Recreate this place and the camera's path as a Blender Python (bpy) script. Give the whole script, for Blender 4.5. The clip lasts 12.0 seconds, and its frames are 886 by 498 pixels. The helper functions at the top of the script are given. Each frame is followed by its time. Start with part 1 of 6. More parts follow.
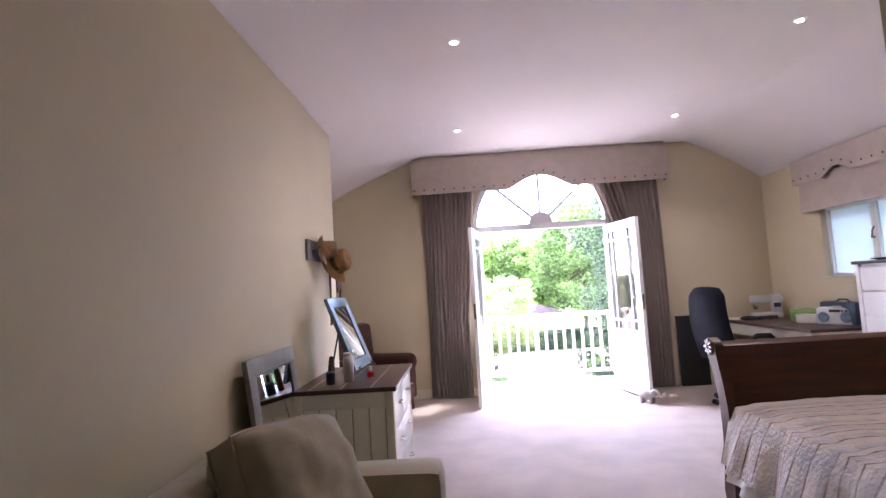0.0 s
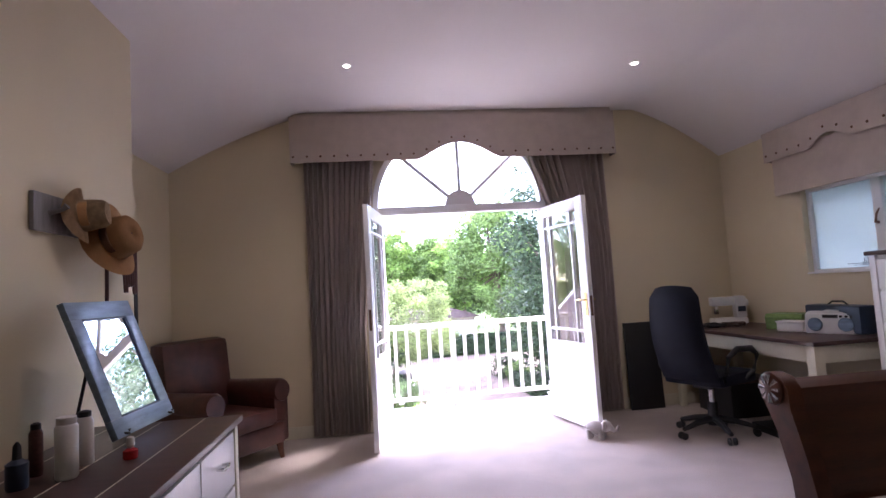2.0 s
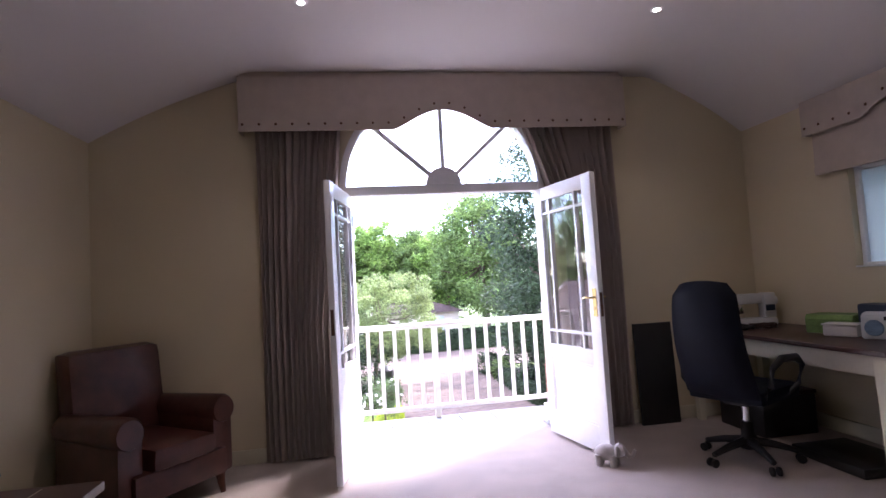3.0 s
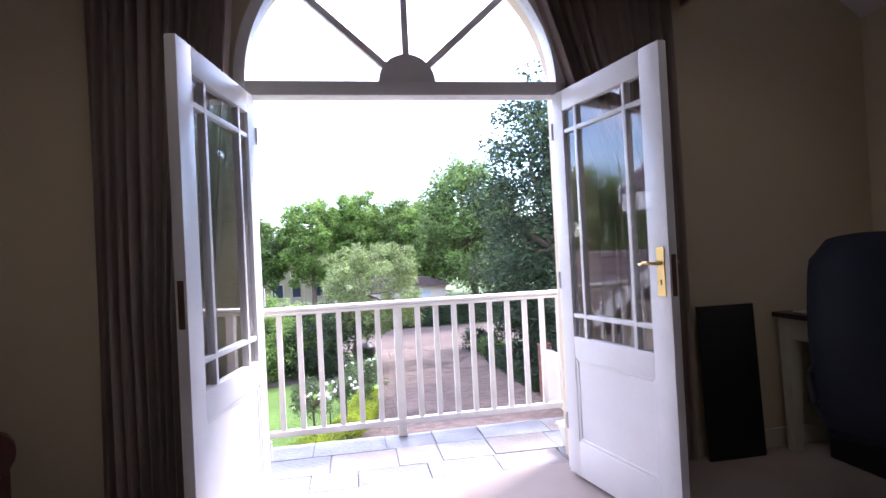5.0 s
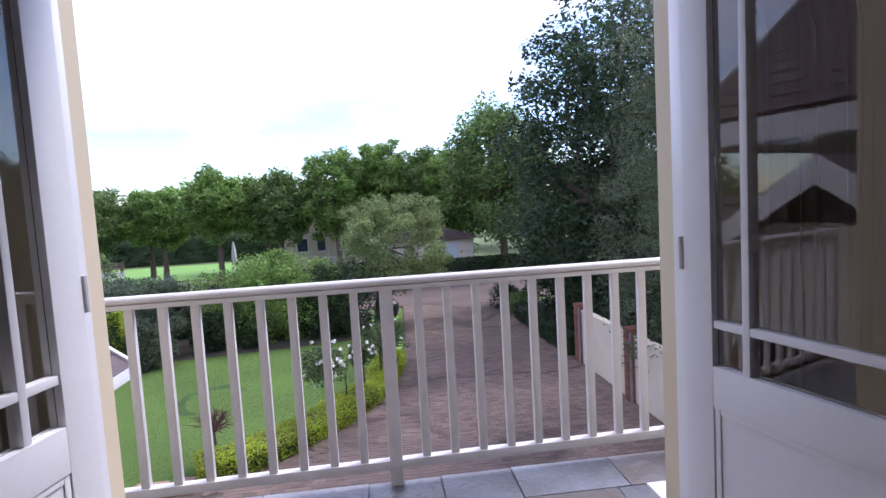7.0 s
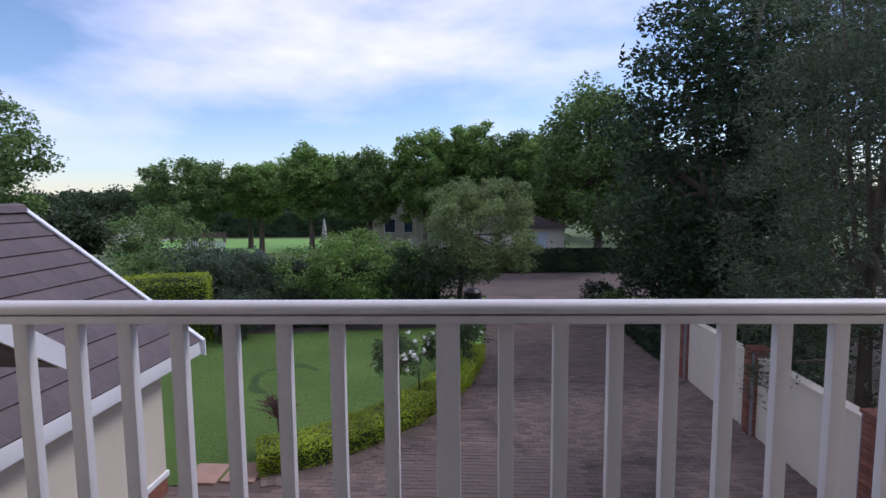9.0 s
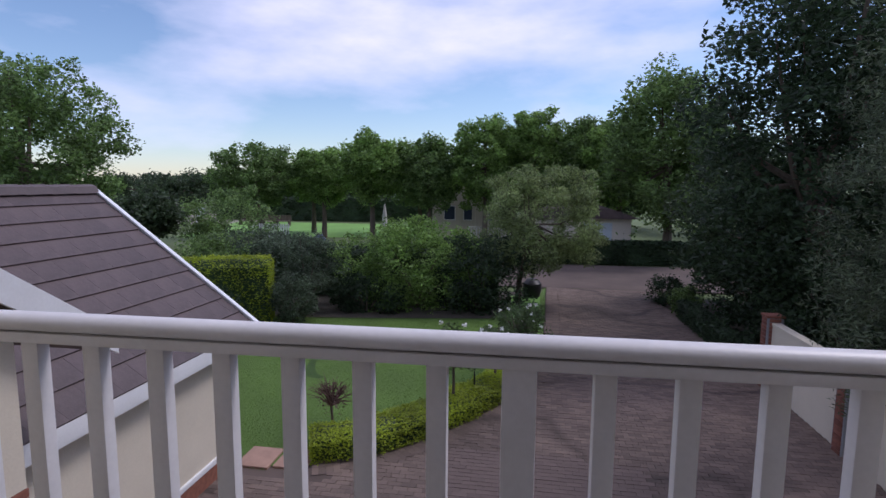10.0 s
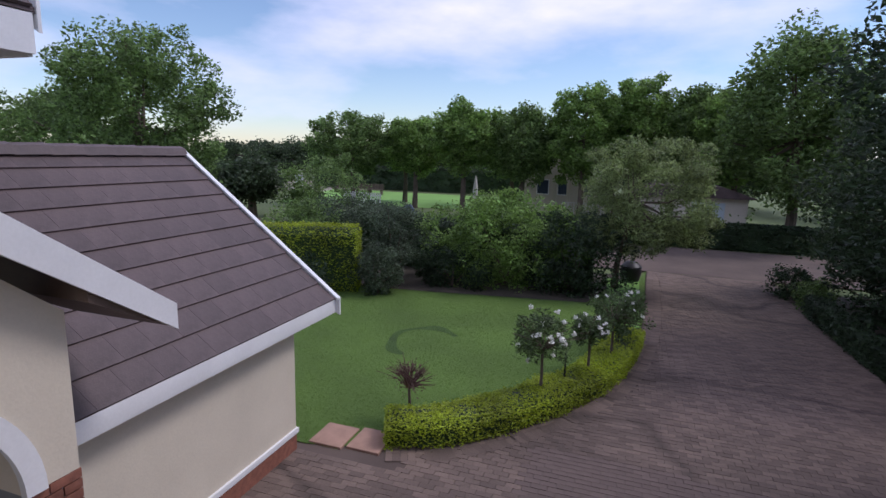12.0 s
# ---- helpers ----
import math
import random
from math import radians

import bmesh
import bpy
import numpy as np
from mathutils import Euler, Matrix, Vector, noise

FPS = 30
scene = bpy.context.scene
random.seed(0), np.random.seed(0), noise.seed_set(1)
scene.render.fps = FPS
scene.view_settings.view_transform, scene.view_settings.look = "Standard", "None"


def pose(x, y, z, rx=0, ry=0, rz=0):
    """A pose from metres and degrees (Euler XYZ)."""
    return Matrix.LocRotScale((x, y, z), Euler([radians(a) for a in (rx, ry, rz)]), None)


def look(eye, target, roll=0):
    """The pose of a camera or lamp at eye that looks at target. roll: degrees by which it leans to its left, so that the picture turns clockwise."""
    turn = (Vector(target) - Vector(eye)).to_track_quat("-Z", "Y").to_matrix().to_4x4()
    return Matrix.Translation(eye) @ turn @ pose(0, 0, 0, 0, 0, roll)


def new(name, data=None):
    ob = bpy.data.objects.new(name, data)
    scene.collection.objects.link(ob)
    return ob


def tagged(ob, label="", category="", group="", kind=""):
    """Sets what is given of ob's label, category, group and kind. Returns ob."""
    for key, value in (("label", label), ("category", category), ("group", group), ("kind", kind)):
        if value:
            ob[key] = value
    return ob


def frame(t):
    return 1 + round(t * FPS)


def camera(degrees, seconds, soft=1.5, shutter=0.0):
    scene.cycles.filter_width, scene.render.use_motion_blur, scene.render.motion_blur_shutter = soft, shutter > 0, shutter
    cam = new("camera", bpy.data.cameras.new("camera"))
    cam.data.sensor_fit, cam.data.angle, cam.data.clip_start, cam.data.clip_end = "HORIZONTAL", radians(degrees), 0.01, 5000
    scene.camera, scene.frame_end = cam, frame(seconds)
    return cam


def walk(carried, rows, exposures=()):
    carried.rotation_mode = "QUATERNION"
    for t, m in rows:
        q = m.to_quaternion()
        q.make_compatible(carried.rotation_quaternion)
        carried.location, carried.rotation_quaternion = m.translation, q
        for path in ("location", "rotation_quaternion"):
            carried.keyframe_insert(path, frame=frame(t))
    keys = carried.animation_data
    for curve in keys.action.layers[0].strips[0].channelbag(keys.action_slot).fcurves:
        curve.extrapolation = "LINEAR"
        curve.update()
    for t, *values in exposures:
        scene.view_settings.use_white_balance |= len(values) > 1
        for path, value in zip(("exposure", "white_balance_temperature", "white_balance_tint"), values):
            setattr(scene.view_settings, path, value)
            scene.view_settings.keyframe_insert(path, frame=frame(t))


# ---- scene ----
cam = camera(79.2, 12.0)
PATH = [
    (0, (-0.982, 1.277, 1.353), (-1.049, 3.27, 1.504), -3.5),
    (0.5, (-0.922, 1.675, 1.341), (-0.873, 3.668, 1.495), -3.6),
    (1, (-0.893, 2.075, 1.323), (-0.766, 4.065, 1.47), -3.6),
    (1.5, (-0.84, 2.487, 1.322), (-0.65, 4.473, 1.469), -3.6),
    (2, (-0.787, 2.911, 1.306), (-0.543, 4.891, 1.453), -3.5),
    (2.5, (-0.745, 3.326, 1.311), (-0.471, 5.302, 1.447), -3.4),
    (3, (-0.66, 3.718, 1.315), (-0.358, 5.692, 1.435), -3.4),
    (3.2, (-0.623, 3.899, 1.338), (-0.307, 5.872, 1.441), -3.4),
    (4.8, (-0.281, 5.165, 1.226), (0.035, 7.14, 1.264), -2.7),
    (5, (-0.276, 5.345, 1.216), (0.061, 7.316, 1.236), -2.9),
    (5.5, (-0.212, 5.719, 1.2), (0.124, 7.69, 1.176), -2.8),
    (6, (-0.152, 6.057, 1.182), (0.178, 8.029, 1.118), -2.4),
    (6.5, (-0.06, 6.415, 1.196), (0.227, 8.39, 1.076), -2.6),
    (6.7, (-0.021, 6.536, 1.209), (0.24, 8.514, 1.071), -3.0),
    (8.5, (0.062, 7.532, 1.151), (0.069, 9.525, 0.976), -1.0),
    (9, (0.065, 7.764, 1.164), (-0.036, 9.752, 0.968), -0.5),
    (9.5, (0.053, 7.967, 1.146), (-0.165, 9.943, 0.931), 0.0),
    (10, (0.023, 8.149, 1.165), (-0.296, 10.109, 0.922), 0.4),
    (10.5, (0.002, 8.345, 1.151), (-0.403, 10.283, 0.869), 0.7),
    (11, (-0.012, 8.571, 1.142), (-0.497, 10.486, 0.833), 1.0),
    (11.5, (-0.088, 8.75, 1.137), (-0.635, 10.646, 0.81), 1.3),
    (12, (-0.17, 8.915, 1.115), (-0.804, 10.78, 0.765), 1.6),
]
walk(cam, [(t, look(eye, target, roll)) for t, eye, target, roll in PATH],
     exposures=[(0, 5.3, 6050, 25), (1.5, 4.55, 6050, 27), (2.5, 4.15, 6050, 27), (3.2, 3.6, 6050, 26), (4.8, 2.97, 6000, 22), (5.5, 2.58, 5950, 22), (6.5, 1.65, 5950, 22), (8.3, 0.65, 5800, 21), (9.5, 0.12, 5900, 20), (11, 0.1, 5980, 20), (12, 0.2, 6050, 20)])

# ---- world and large lights ----
SUN_EL, SUN_AZ = radians(54), radians(62)
world = bpy.data.worlds.new("sky_world")
scene.world = world
world.use_nodes = True
wn, wl = world.node_tree.nodes, world.node_tree.links
wn.clear()
w_out = wn.new("ShaderNodeOutputWorld")
w_bg = wn.new("ShaderNodeBackground")
w_sky = wn.new("ShaderNodeTexSky")
w_sky.sky_type, w_sky.sun_disc = "NISHITA", False
w_sky.sun_elevation, w_sky.sun_rotation = SUN_EL, SUN_AZ
w_sky.dust_density, w_sky.ozone_density = 0.25, 2.2
w_co = wn.new("ShaderNodeTexCoord")
w_map = wn.new("ShaderNodeMapping")
w_map.inputs["Scale"].default_value = (1.2, 1.2, 3.4)
w_map.inputs["Location"].default_value = (0.35, 0.2, 0.18)
w_noise = wn.new("ShaderNodeTexNoise")
w_noise.inputs["Scale"].default_value = 1.7
w_noise.inputs["Detail"].default_value = 7
w_noise.inputs["Roughness"].default_value = 0.52
w_ramp = wn.new("ShaderNodeValToRGB")
w_ramp.color_ramp.elements[0].position, w_ramp.color_ramp.elements[1].position = 0.5, 0.78
w_mix = wn.new("ShaderNodeMix")
w_mix.data_type = "RGBA"
w_mix.inputs[7].default_value = (7.3, 7.2, 8.6, 1)
wl.new(w_co.outputs["Generated"], w_map.inputs["Vector"])
wl.new(w_map.outputs["Vector"], w_noise.inputs["Vector"])
# the cloud sheet thickens overhead
w_sep = wn.new("ShaderNodeSeparateXYZ")
w_rise = wn.new("ShaderNodeMapRange")
w_rise.inputs["From Min"].default_value, w_rise.inputs["From Max"].default_value = 0.1, 0.28
w_rise.inputs["To Min"].default_value, w_rise.inputs["To Max"].default_value = -0.03, 0.13
w_sum = wn.new("ShaderNodeMath")
wl.new(w_co.outputs["Generated"], w_sep.inputs[0])
wl.new(w_sep.outputs["Z"], w_rise.inputs["Value"])
wl.new(w_rise.outputs["Result"], w_sum.inputs[0])
wl.new(w_noise.outputs["Fac"], w_sum.inputs[1])
wl.new(w_sum.outputs[0], w_ramp.inputs["Fac"])
wl.new(w_ramp.outputs["Color"], w_mix.inputs[0])
wl.new(w_sky.outputs["Color"], w_mix.inputs[6])
wl.new(w_mix.outputs[2], w_bg.inputs["Color"])
w_bg.inputs["Strength"].default_value = 0.12
wl.new(w_bg.outputs["Background"], w_out.inputs["Surface"])

sun = bpy.data.lights.new("sun", "SUN")
sun.energy, sun.angle, sun.color = 1.5, radians(16), (1.0, 0.95, 0.9)
sun_ob = new("sun", sun)
# a hazy sun stands high over the garden, a little to the right
sun_dir = Vector((math.sin(SUN_AZ) * math.cos(SUN_EL), math.cos(SUN_AZ) * math.cos(SUN_EL), math.sin(SUN_EL)))
sun_ob.matrix_world = look(sun_dir * 40, (0, 0, 0))

# ---- materials ----


def mat(name, col, rough=0.6, metal=0.0, var=0.15, scale=6.0, fine=90.0, bump=0.12, dist=0.004, sheen=0.0, coat=0.0, spec=0.5, rand=0.0, island=0.0, stretch=(1, 1, 1), col2=None, trans=0.0):
    m = bpy.data.materials.new(name)
    m.use_nodes = True
    n, l = m.node_tree.nodes, m.node_tree.links
    b = n["Principled BSDF"]
    b.inputs["Roughness"].default_value = rough
    b.inputs["Metallic"].default_value = metal
    b.inputs["Specular IOR Level"].default_value = spec
    b.inputs["Coat Weight"].default_value = coat
    b.inputs["Coat Roughness"].default_value = 0.15
    b.inputs["Sheen Weight"].default_value = sheen
    tc = n.new("ShaderNodeTexCoord")
    mp = n.new("ShaderNodeMapping")
    mp.inputs["Scale"].default_value = stretch
    l.new(tc.outputs["Object"], mp.inputs["Vector"])
    n1, n2 = n.new("ShaderNodeTexNoise"), n.new("ShaderNodeTexNoise")
    n1.inputs["Scale"].default_value, n2.inputs["Scale"].default_value = scale, fine
    n1.inputs["Detail"].default_value, n2.inputs["Detail"].default_value = 4, 3
    l.new(mp.outputs["Vector"], n1.inputs["Vector"])
    l.new(mp.outputs["Vector"], n2.inputs["Vector"])
    add = n.new("ShaderNodeMath")
    add.operation = "MULTIPLY_ADD"
    add.inputs[1].default_value = 0.4
    l.new(n2.outputs["Fac"], add.inputs[0])
    l.new(n1.outputs["Fac"], add.inputs[2])
    ramp = n.new("ShaderNodeValToRGB")
    c2 = col2 or tuple(c * (1 - var) for c in col)
    c1 = col if col2 else tuple(min(1, c * (1 + var * 0.6)) for c in col)
    ramp.color_ramp.elements[0].position, ramp.color_ramp.elements[1].position = 0.45, 0.95
    ramp.color_ramp.elements[0].color, ramp.color_ramp.elements[1].color = (*c2, 1), (*c1, 1)
    l.new(add.outputs[0], ramp.inputs["Fac"])
    out = ramp.outputs["Color"]
    for amount, kind in ((rand, "o"), (island, "g")):
        if amount:
            src = n.new("ShaderNodeObjectInfo" if kind == "o" else "ShaderNodeNewGeometry")
            mr = n.new("ShaderNodeMapRange")
            mr.inputs["To Min"].default_value, mr.inputs["To Max"].default_value = 1 - amount, 1 + amount
            l.new(src.outputs["Random" if kind == "o" else "Random Per Island"], mr.inputs["Value"])
            hs = n.new("ShaderNodeHueSaturation")
            l.new(mr.outputs["Result"], hs.inputs["Value"])
            l.new(out, hs.inputs["Color"])
            out = hs.outputs["Color"]
    l.new(out, b.inputs["Base Color"])
    if bump:
        bp = n.new("ShaderNodeBump")
        bp.inputs["Strength"].default_value, bp.inputs["Distance"].default_value = bump, dist
        l.new(n2.outputs["Fac"], bp.inputs["Height"])
        l.new(bp.outputs["Normal"], b.inputs["Normal"])
    if trans:
        tr = n.new("ShaderNodeBsdfTranslucent")
        mx = n.new("ShaderNodeMixShader")
        mx.inputs["Fac"].default_value = trans
        l.new(out, tr.inputs["Color"])
        l.new(b.outputs["BSDF"], mx.inputs[1])
        l.new(tr.outputs["BSDF"], mx.inputs[2])
        l.new(mx.outputs["Shader"], n["Material Output"].inputs["Surface"])
    return m


def glass(name, rough=0.0, col=(1, 1, 1)):
    m = bpy.data.materials.new(name)
    m.use_nodes = True
    b = m.node_tree.nodes["Principled BSDF"]
    b.inputs["Base Color"].default_value = (*col, 1)
    b.inputs["Roughness"].default_value = rough
    b.inputs["IOR"].default_value = 1.5
    b.inputs["Transmission Weight"].default_value = 1.0
    return m


def mirror_mat(name):
    m = bpy.data.materials.new(name)
    m.use_nodes = True
    b = m.node_tree.nodes["Principled BSDF"]
    b.inputs["Base Color"].default_value = (0.9, 0.91, 0.92, 1)
    b.inputs["Metallic"].default_value, b.inputs["Roughness"].default_value = 1.0, 0.015
    return m


def glow(name, col, strength):
    m = bpy.data.materials.new(name)
    m.use_nodes = True
    b = m.node_tree.nodes["Principled BSDF"]
    b.inputs["Base Color"].default_value = (*col, 1)
    b.inputs["Emission Color"].default_value = (*col, 1)
    b.inputs["Emission Strength"].default_value = strength
    return m


M_WALL = mat("wall_paint", (0.655, 0.568, 0.395), 0.62, var=0.05, scale=1.3, fine=160, bump=0.05, dist=0.002)
M_CEIL = mat("ceiling_paint", (0.74, 0.7, 0.69), 0.75, var=0.04, scale=0.9, fine=140, bump=0.04, dist=0.002)
M_CARPET = mat("carpet", (0.4, 0.325, 0.275), 0.95, var=0.2, scale=3.0, fine=420, bump=0.6, dist=0.006, sheen=0.3)
M_WHITE = mat("white_gloss_paint", (0.8, 0.8, 0.8), 0.32, var=0.05, scale=4, fine=60, bump=0.05, dist=0.002, coat=0.2)
M_RAIL = mat("rail_white_paint", (0.72, 0.7, 0.69), 0.42, var=0.1, scale=7, fine=80, bump=0.12, dist=0.002)
M_CREAM = mat("cream_plaster", (0.66, 0.59, 0.465), 0.8, var=0.1, scale=1.2, fine=50, bump=0.25, dist=0.006)
M_FASCIA = mat("white_fascia_paint", (0.78, 0.78, 0.77), 0.45, var=0.1, scale=2.0, fine=40, bump=0.08)
M_CURTAIN = mat("taupe_curtain", (0.5, 0.41, 0.36), 0.9, var=0.14, scale=9, fine=240, bump=0.25, sheen=0.3, stretch=(1, 1, 0.15))
M_VALANCE = mat("beige_valance_linen", (0.52, 0.44, 0.38), 0.9, var=0.1, scale=8, fine=260, bump=0.25, sheen=0.2)
M_STUD = mat("dark_brass_stud", (0.16, 0.09, 0.06), 0.4, 0.7, bump=0)
M_GLASS = glass("clear_glass")
M_FROST = mat("frosted_pane", (0.6, 0.68, 0.7), 0.35, var=0.04, scale=3, bump=0.03, trans=0.24)
M_ETCH = mat("etched_mark", (0.16, 0.2, 0.22), 0.6, bump=0)
M_MIRROR = mirror_mat("mirror_glass")
M_BRASS = mat("polished_brass", (0.62, 0.47, 0.2), 0.28, 1.0, var=0.1, scale=20, bump=0.03)
M_CHROME = mat("brushed_chrome", (0.75, 0.75, 0.76), 0.2, 1.0, var=0.05, bump=0.02)
M_DARKWOOD = mat("dark_stained_wood", (0.06, 0.026, 0.021), 0.36, var=0.4, scale=5, fine=70, bump=0.08, dist=0.002, coat=0.15, spec=0.4, stretch=(6, 1, 1))
M_BEDWOOD = mat("red_brown_mahogany", (0.08, 0.023, 0.01), 0.38, var=0.4, scale=4, fine=60, bump=0.06, dist=0.002, coat=0.12, spec=0.35, stretch=(0.6, 5, 5))
M_CREAMWOOD = mat("cream_painted_wood", (0.66, 0.62, 0.48), 0.45, var=0.08, scale=5, fine=70, bump=0.08, dist=0.002)
M_GROOVE = mat("groove_brown", (0.33, 0.29, 0.2), 0.7, bump=0.05)
M_BLUEFRAME = mat("blue_limed_wood", (0.17, 0.25, 0.35), 0.35, var=0.35, scale=7, fine=70, bump=0.15, dist=0.003, stretch=(1, 1, 5), coat=0.2)
M_GREYFRAME = mat("grey_limed_wood", (0.24, 0.23, 0.23), 0.5, var=0.3, scale=7, fine=70, bump=0.15, stretch=(1, 5, 1))
M_BLACK = mat("black_plastic", (0.012, 0.012, 0.013), 0.5, var=0.15, bump=0.05)
M_CHAIR = mat("black_blue_leatherette", (0.008, 0.01, 0.018), 0.62, spec=0.14, var=0.2, scale=12, fine=170, bump=0.2, dist=0.002)
M_LEATHER = mat("oxblood_leather", (0.07, 0.022, 0.016), 0.36, var=0.45, scale=8, fine=120, bump=0.25, dist=0.003, coat=0.15)
M_SOFA = mat("olive_tan_velvet", (0.35, 0.29, 0.195), 0.85, var=0.2, scale=7, fine=160, bump=0.25, sheen=0.2)
M_STRAW = mat("brown_felt_hat", (0.45, 0.24, 0.1), 0.85, var=0.2, scale=16, fine=200, bump=0.3)
M_STRAW2 = mat("pale_straw_hat", (0.44, 0.3, 0.17), 0.85, var=0.3, scale=40, fine=260, bump=0.5)
M_BELT = mat("dark_red_beads", (0.09, 0.03, 0.025), 0.45, var=0.4, scale=60, bump=0.2)
M_SLATE = mat("blue_grey_slate", (0.25, 0.27, 0.3), 0.36, scale=4.0, fine=38, bump=0.55, dist=0.012, rand=0.2, col2=(0.15, 0.145, 0.15))
M_SLATE_WARM = mat("rusty_slate", (0.27, 0.26, 0.26), 0.42, scale=5.0, fine=38, bump=0.55, dist=0.012, rand=0.2, col2=(0.2, 0.16, 0.13))
M_GROUT = mat("grey_grout", (0.26, 0.27, 0.28), 0.9, bump=0.2)
M_TILE = mat("brown_roof_tile", (0.1, 0.07, 0.067), 0.6, var=0.45, scale=2.6, fine=70, bump=0.35, dist=0.006, rand=0.13)
M_SOFFIT = mat("brown_stained_soffit", (0.13, 0.09, 0.07), 0.6, var=0.3, scale=5, fine=60, bump=0.1)
M_BRICK = mat("red_brick", (0.22, 0.085, 0.055), 0.85, var=0.3, scale=14, fine=90, bump=0.4, dist=0.006, rand=0.22)
M_PAVER = mat("brown_clay_paver", (0.118, 0.085, 0.072), 0.85, var=0.25, scale=1.0, fine=60, bump=0.3, dist=0.006, rand=0.1, island=0.0)
M_PAVER2 = mat("brown_clay_paver_field", (0.15, 0.108, 0.086), 0.85, var=0.5, scale=0.35, fine=60, bump=0.35, dist=0.008, island=0.24)


def stain_lines(m, scale, width, dark, seed):
    """Thin wandering lines of moss and dirt over a surface."""
    n, l = m.node_tree.nodes, m.node_tree.links
    b = n["Principled BSDF"]
    src = b.inputs["Base Color"].links[0].from_socket
    tc, mp = n.new("ShaderNodeTexCoord"), n.new("ShaderNodeMapping")
    mp.inputs["Location"].default_value = (seed, seed * 0.7, 0)
    l.new(tc.outputs["Object"], mp.inputs["Vector"])
    ns = n.new("ShaderNodeTexNoise")
    ns.inputs["Scale"].default_value, ns.inputs["Detail"].default_value = scale, 2.5
    l.new(mp.outputs["Vector"], ns.inputs["Vector"])
    rp = n.new("ShaderNodeValToRGB")
    e = rp.color_ramp.elements
    e[0].position, e[0].color = 0.5 - width, (1, 1, 1, 1)
    e[1].position, e[1].color = 0.5 + width, (1, 1, 1, 1)
    k = e.new(0.5)
    k.color = (dark, dark, dark, 1)
    l.new(ns.outputs["Fac"], rp.inputs["Fac"])
    mx = n.new("ShaderNodeMix")
    mx.data_type, mx.blend_type = "RGBA", "MULTIPLY"
    mx.inputs[0].default_value = 1.0
    l.new(src, mx.inputs[6])
    l.new(rp.outputs["Color"], mx.inputs[7])
    l.new(mx.outputs[2], b.inputs["Base Color"])


stain_lines(M_PAVER2, 0.16, 0.018, 0.55, 3.1)
M_PAVEBED = mat("paving_sand_joint", (0.112, 0.082, 0.067), 0.95, var=0.3, scale=0.8, fine=70, bump=0.3)
M_LAWN = mat("lawn_grass", (0.098, 0.178, 0.026), 0.9, var=0.28, scale=0.6, fine=110, bump=0.8, dist=0.03)
M_LAWNDARK = mat("dark_lawn_ring", (0.05, 0.105, 0.015), 0.9, var=0.35, scale=2.0, fine=110, bump=0.8, dist=0.03)
M_BLADE = mat("grass_blades", (0.112, 0.203, 0.03), 0.7, var=0.2, scale=0.8, fine=8, bump=0, island=0.15, trans=0.4)
M_SOIL = mat("dark_garden_soil", (0.06, 0.05, 0.035), 0.95, var=0.4, scale=1.5, fine=30, bump=0.6, dist=0.02)
M_GROUND = mat("far_ground_grass", (0.11, 0.15, 0.05), 0.95, var=0.35, scale=0.12, fine=6, bump=0.4, dist=0.05)
M_FIELD = mat("far_mown_field", (0.17, 0.34, 0.07), 0.95, var=0.15, scale=0.3, fine=20, bump=0.2)
M_SAND = mat("pale_gravel_yard", (0.26, 0.24, 0.18), 0.95, var=0.15, scale=0.6, fine=30, bump=0.3)
M_SLAB = mat("terracotta_paving_slab", (0.36, 0.22, 0.16), 0.85, var=0.2, scale=6, fine=60, bump=0.3, rand=0.1)
M_BARK = mat("grey_brown_bark", (0.13, 0.1, 0.075), 0.95, var=0.4, scale=6, fine=40, bump=0.8, dist=0.02, stretch=(1, 1, 0.3))


def leafmat(name, col, tip=0.52, rough=0.5):
    return mat(name, col, rough, var=0.45, scale=0.9, fine=5, bump=0, island=tip, trans=0.46)


M_L_MID = leafmat("mid_green_leaf", (0.165, 0.26, 0.075))
M_L_BRIGHT = leafmat("bright_green_leaf", (0.2, 0.325, 0.075))
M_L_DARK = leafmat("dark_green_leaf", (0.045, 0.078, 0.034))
M_L_OLIVE = leafmat("olive_grey_leaf", (0.115, 0.15, 0.085))
M_L_WILLOW = leafmat("soft_pale_green_leaf", (0.25, 0.32, 0.125))
M_L_HEDGE = leafmat("yellow_green_hedge_leaf", (0.4, 0.5, 0.035), 0.26)
M_L_GREY = leafmat("grey_green_leaf", (0.1, 0.14, 0.08))
M_L_ROSE = leafmat("deep_green_rose_leaf", (0.1, 0.155, 0.055))
M_L_FAR = leafmat("far_dull_green_leaf", (0.06, 0.095, 0.04))
M_PETAL = mat("white_petal", (0.85, 0.85, 0.8), 0.6, bump=0, island=0.08, trans=0.2)
M_TWIG = mat("bare_reddish_twig", (0.11, 0.06, 0.05), 0.9, var=0.3, bump=0)
M_LAMP = glow("downlight_glow", (1.0, 0.93, 0.85), 5.0)
M_GREYPLASTIC = mat("light_grey_plastic", (0.62, 0.62, 0.62), 0.4, var=0.05, bump=0.03)
M_REDGLASS = mat("red_liquid_glass", (0.5, 0.02, 0.02), 0.1, var=0.1, bump=0, coat=0.5)
M_FROSTBOTTLE = mat("milky_plastic", (0.66, 0.62, 0.58), 0.35, var=0.05, bump=0.02)
M_BLUEBOX = mat("dark_blue_plastic", (0.02, 0.035, 0.07), 0.4, var=0.1, bump=0.03)
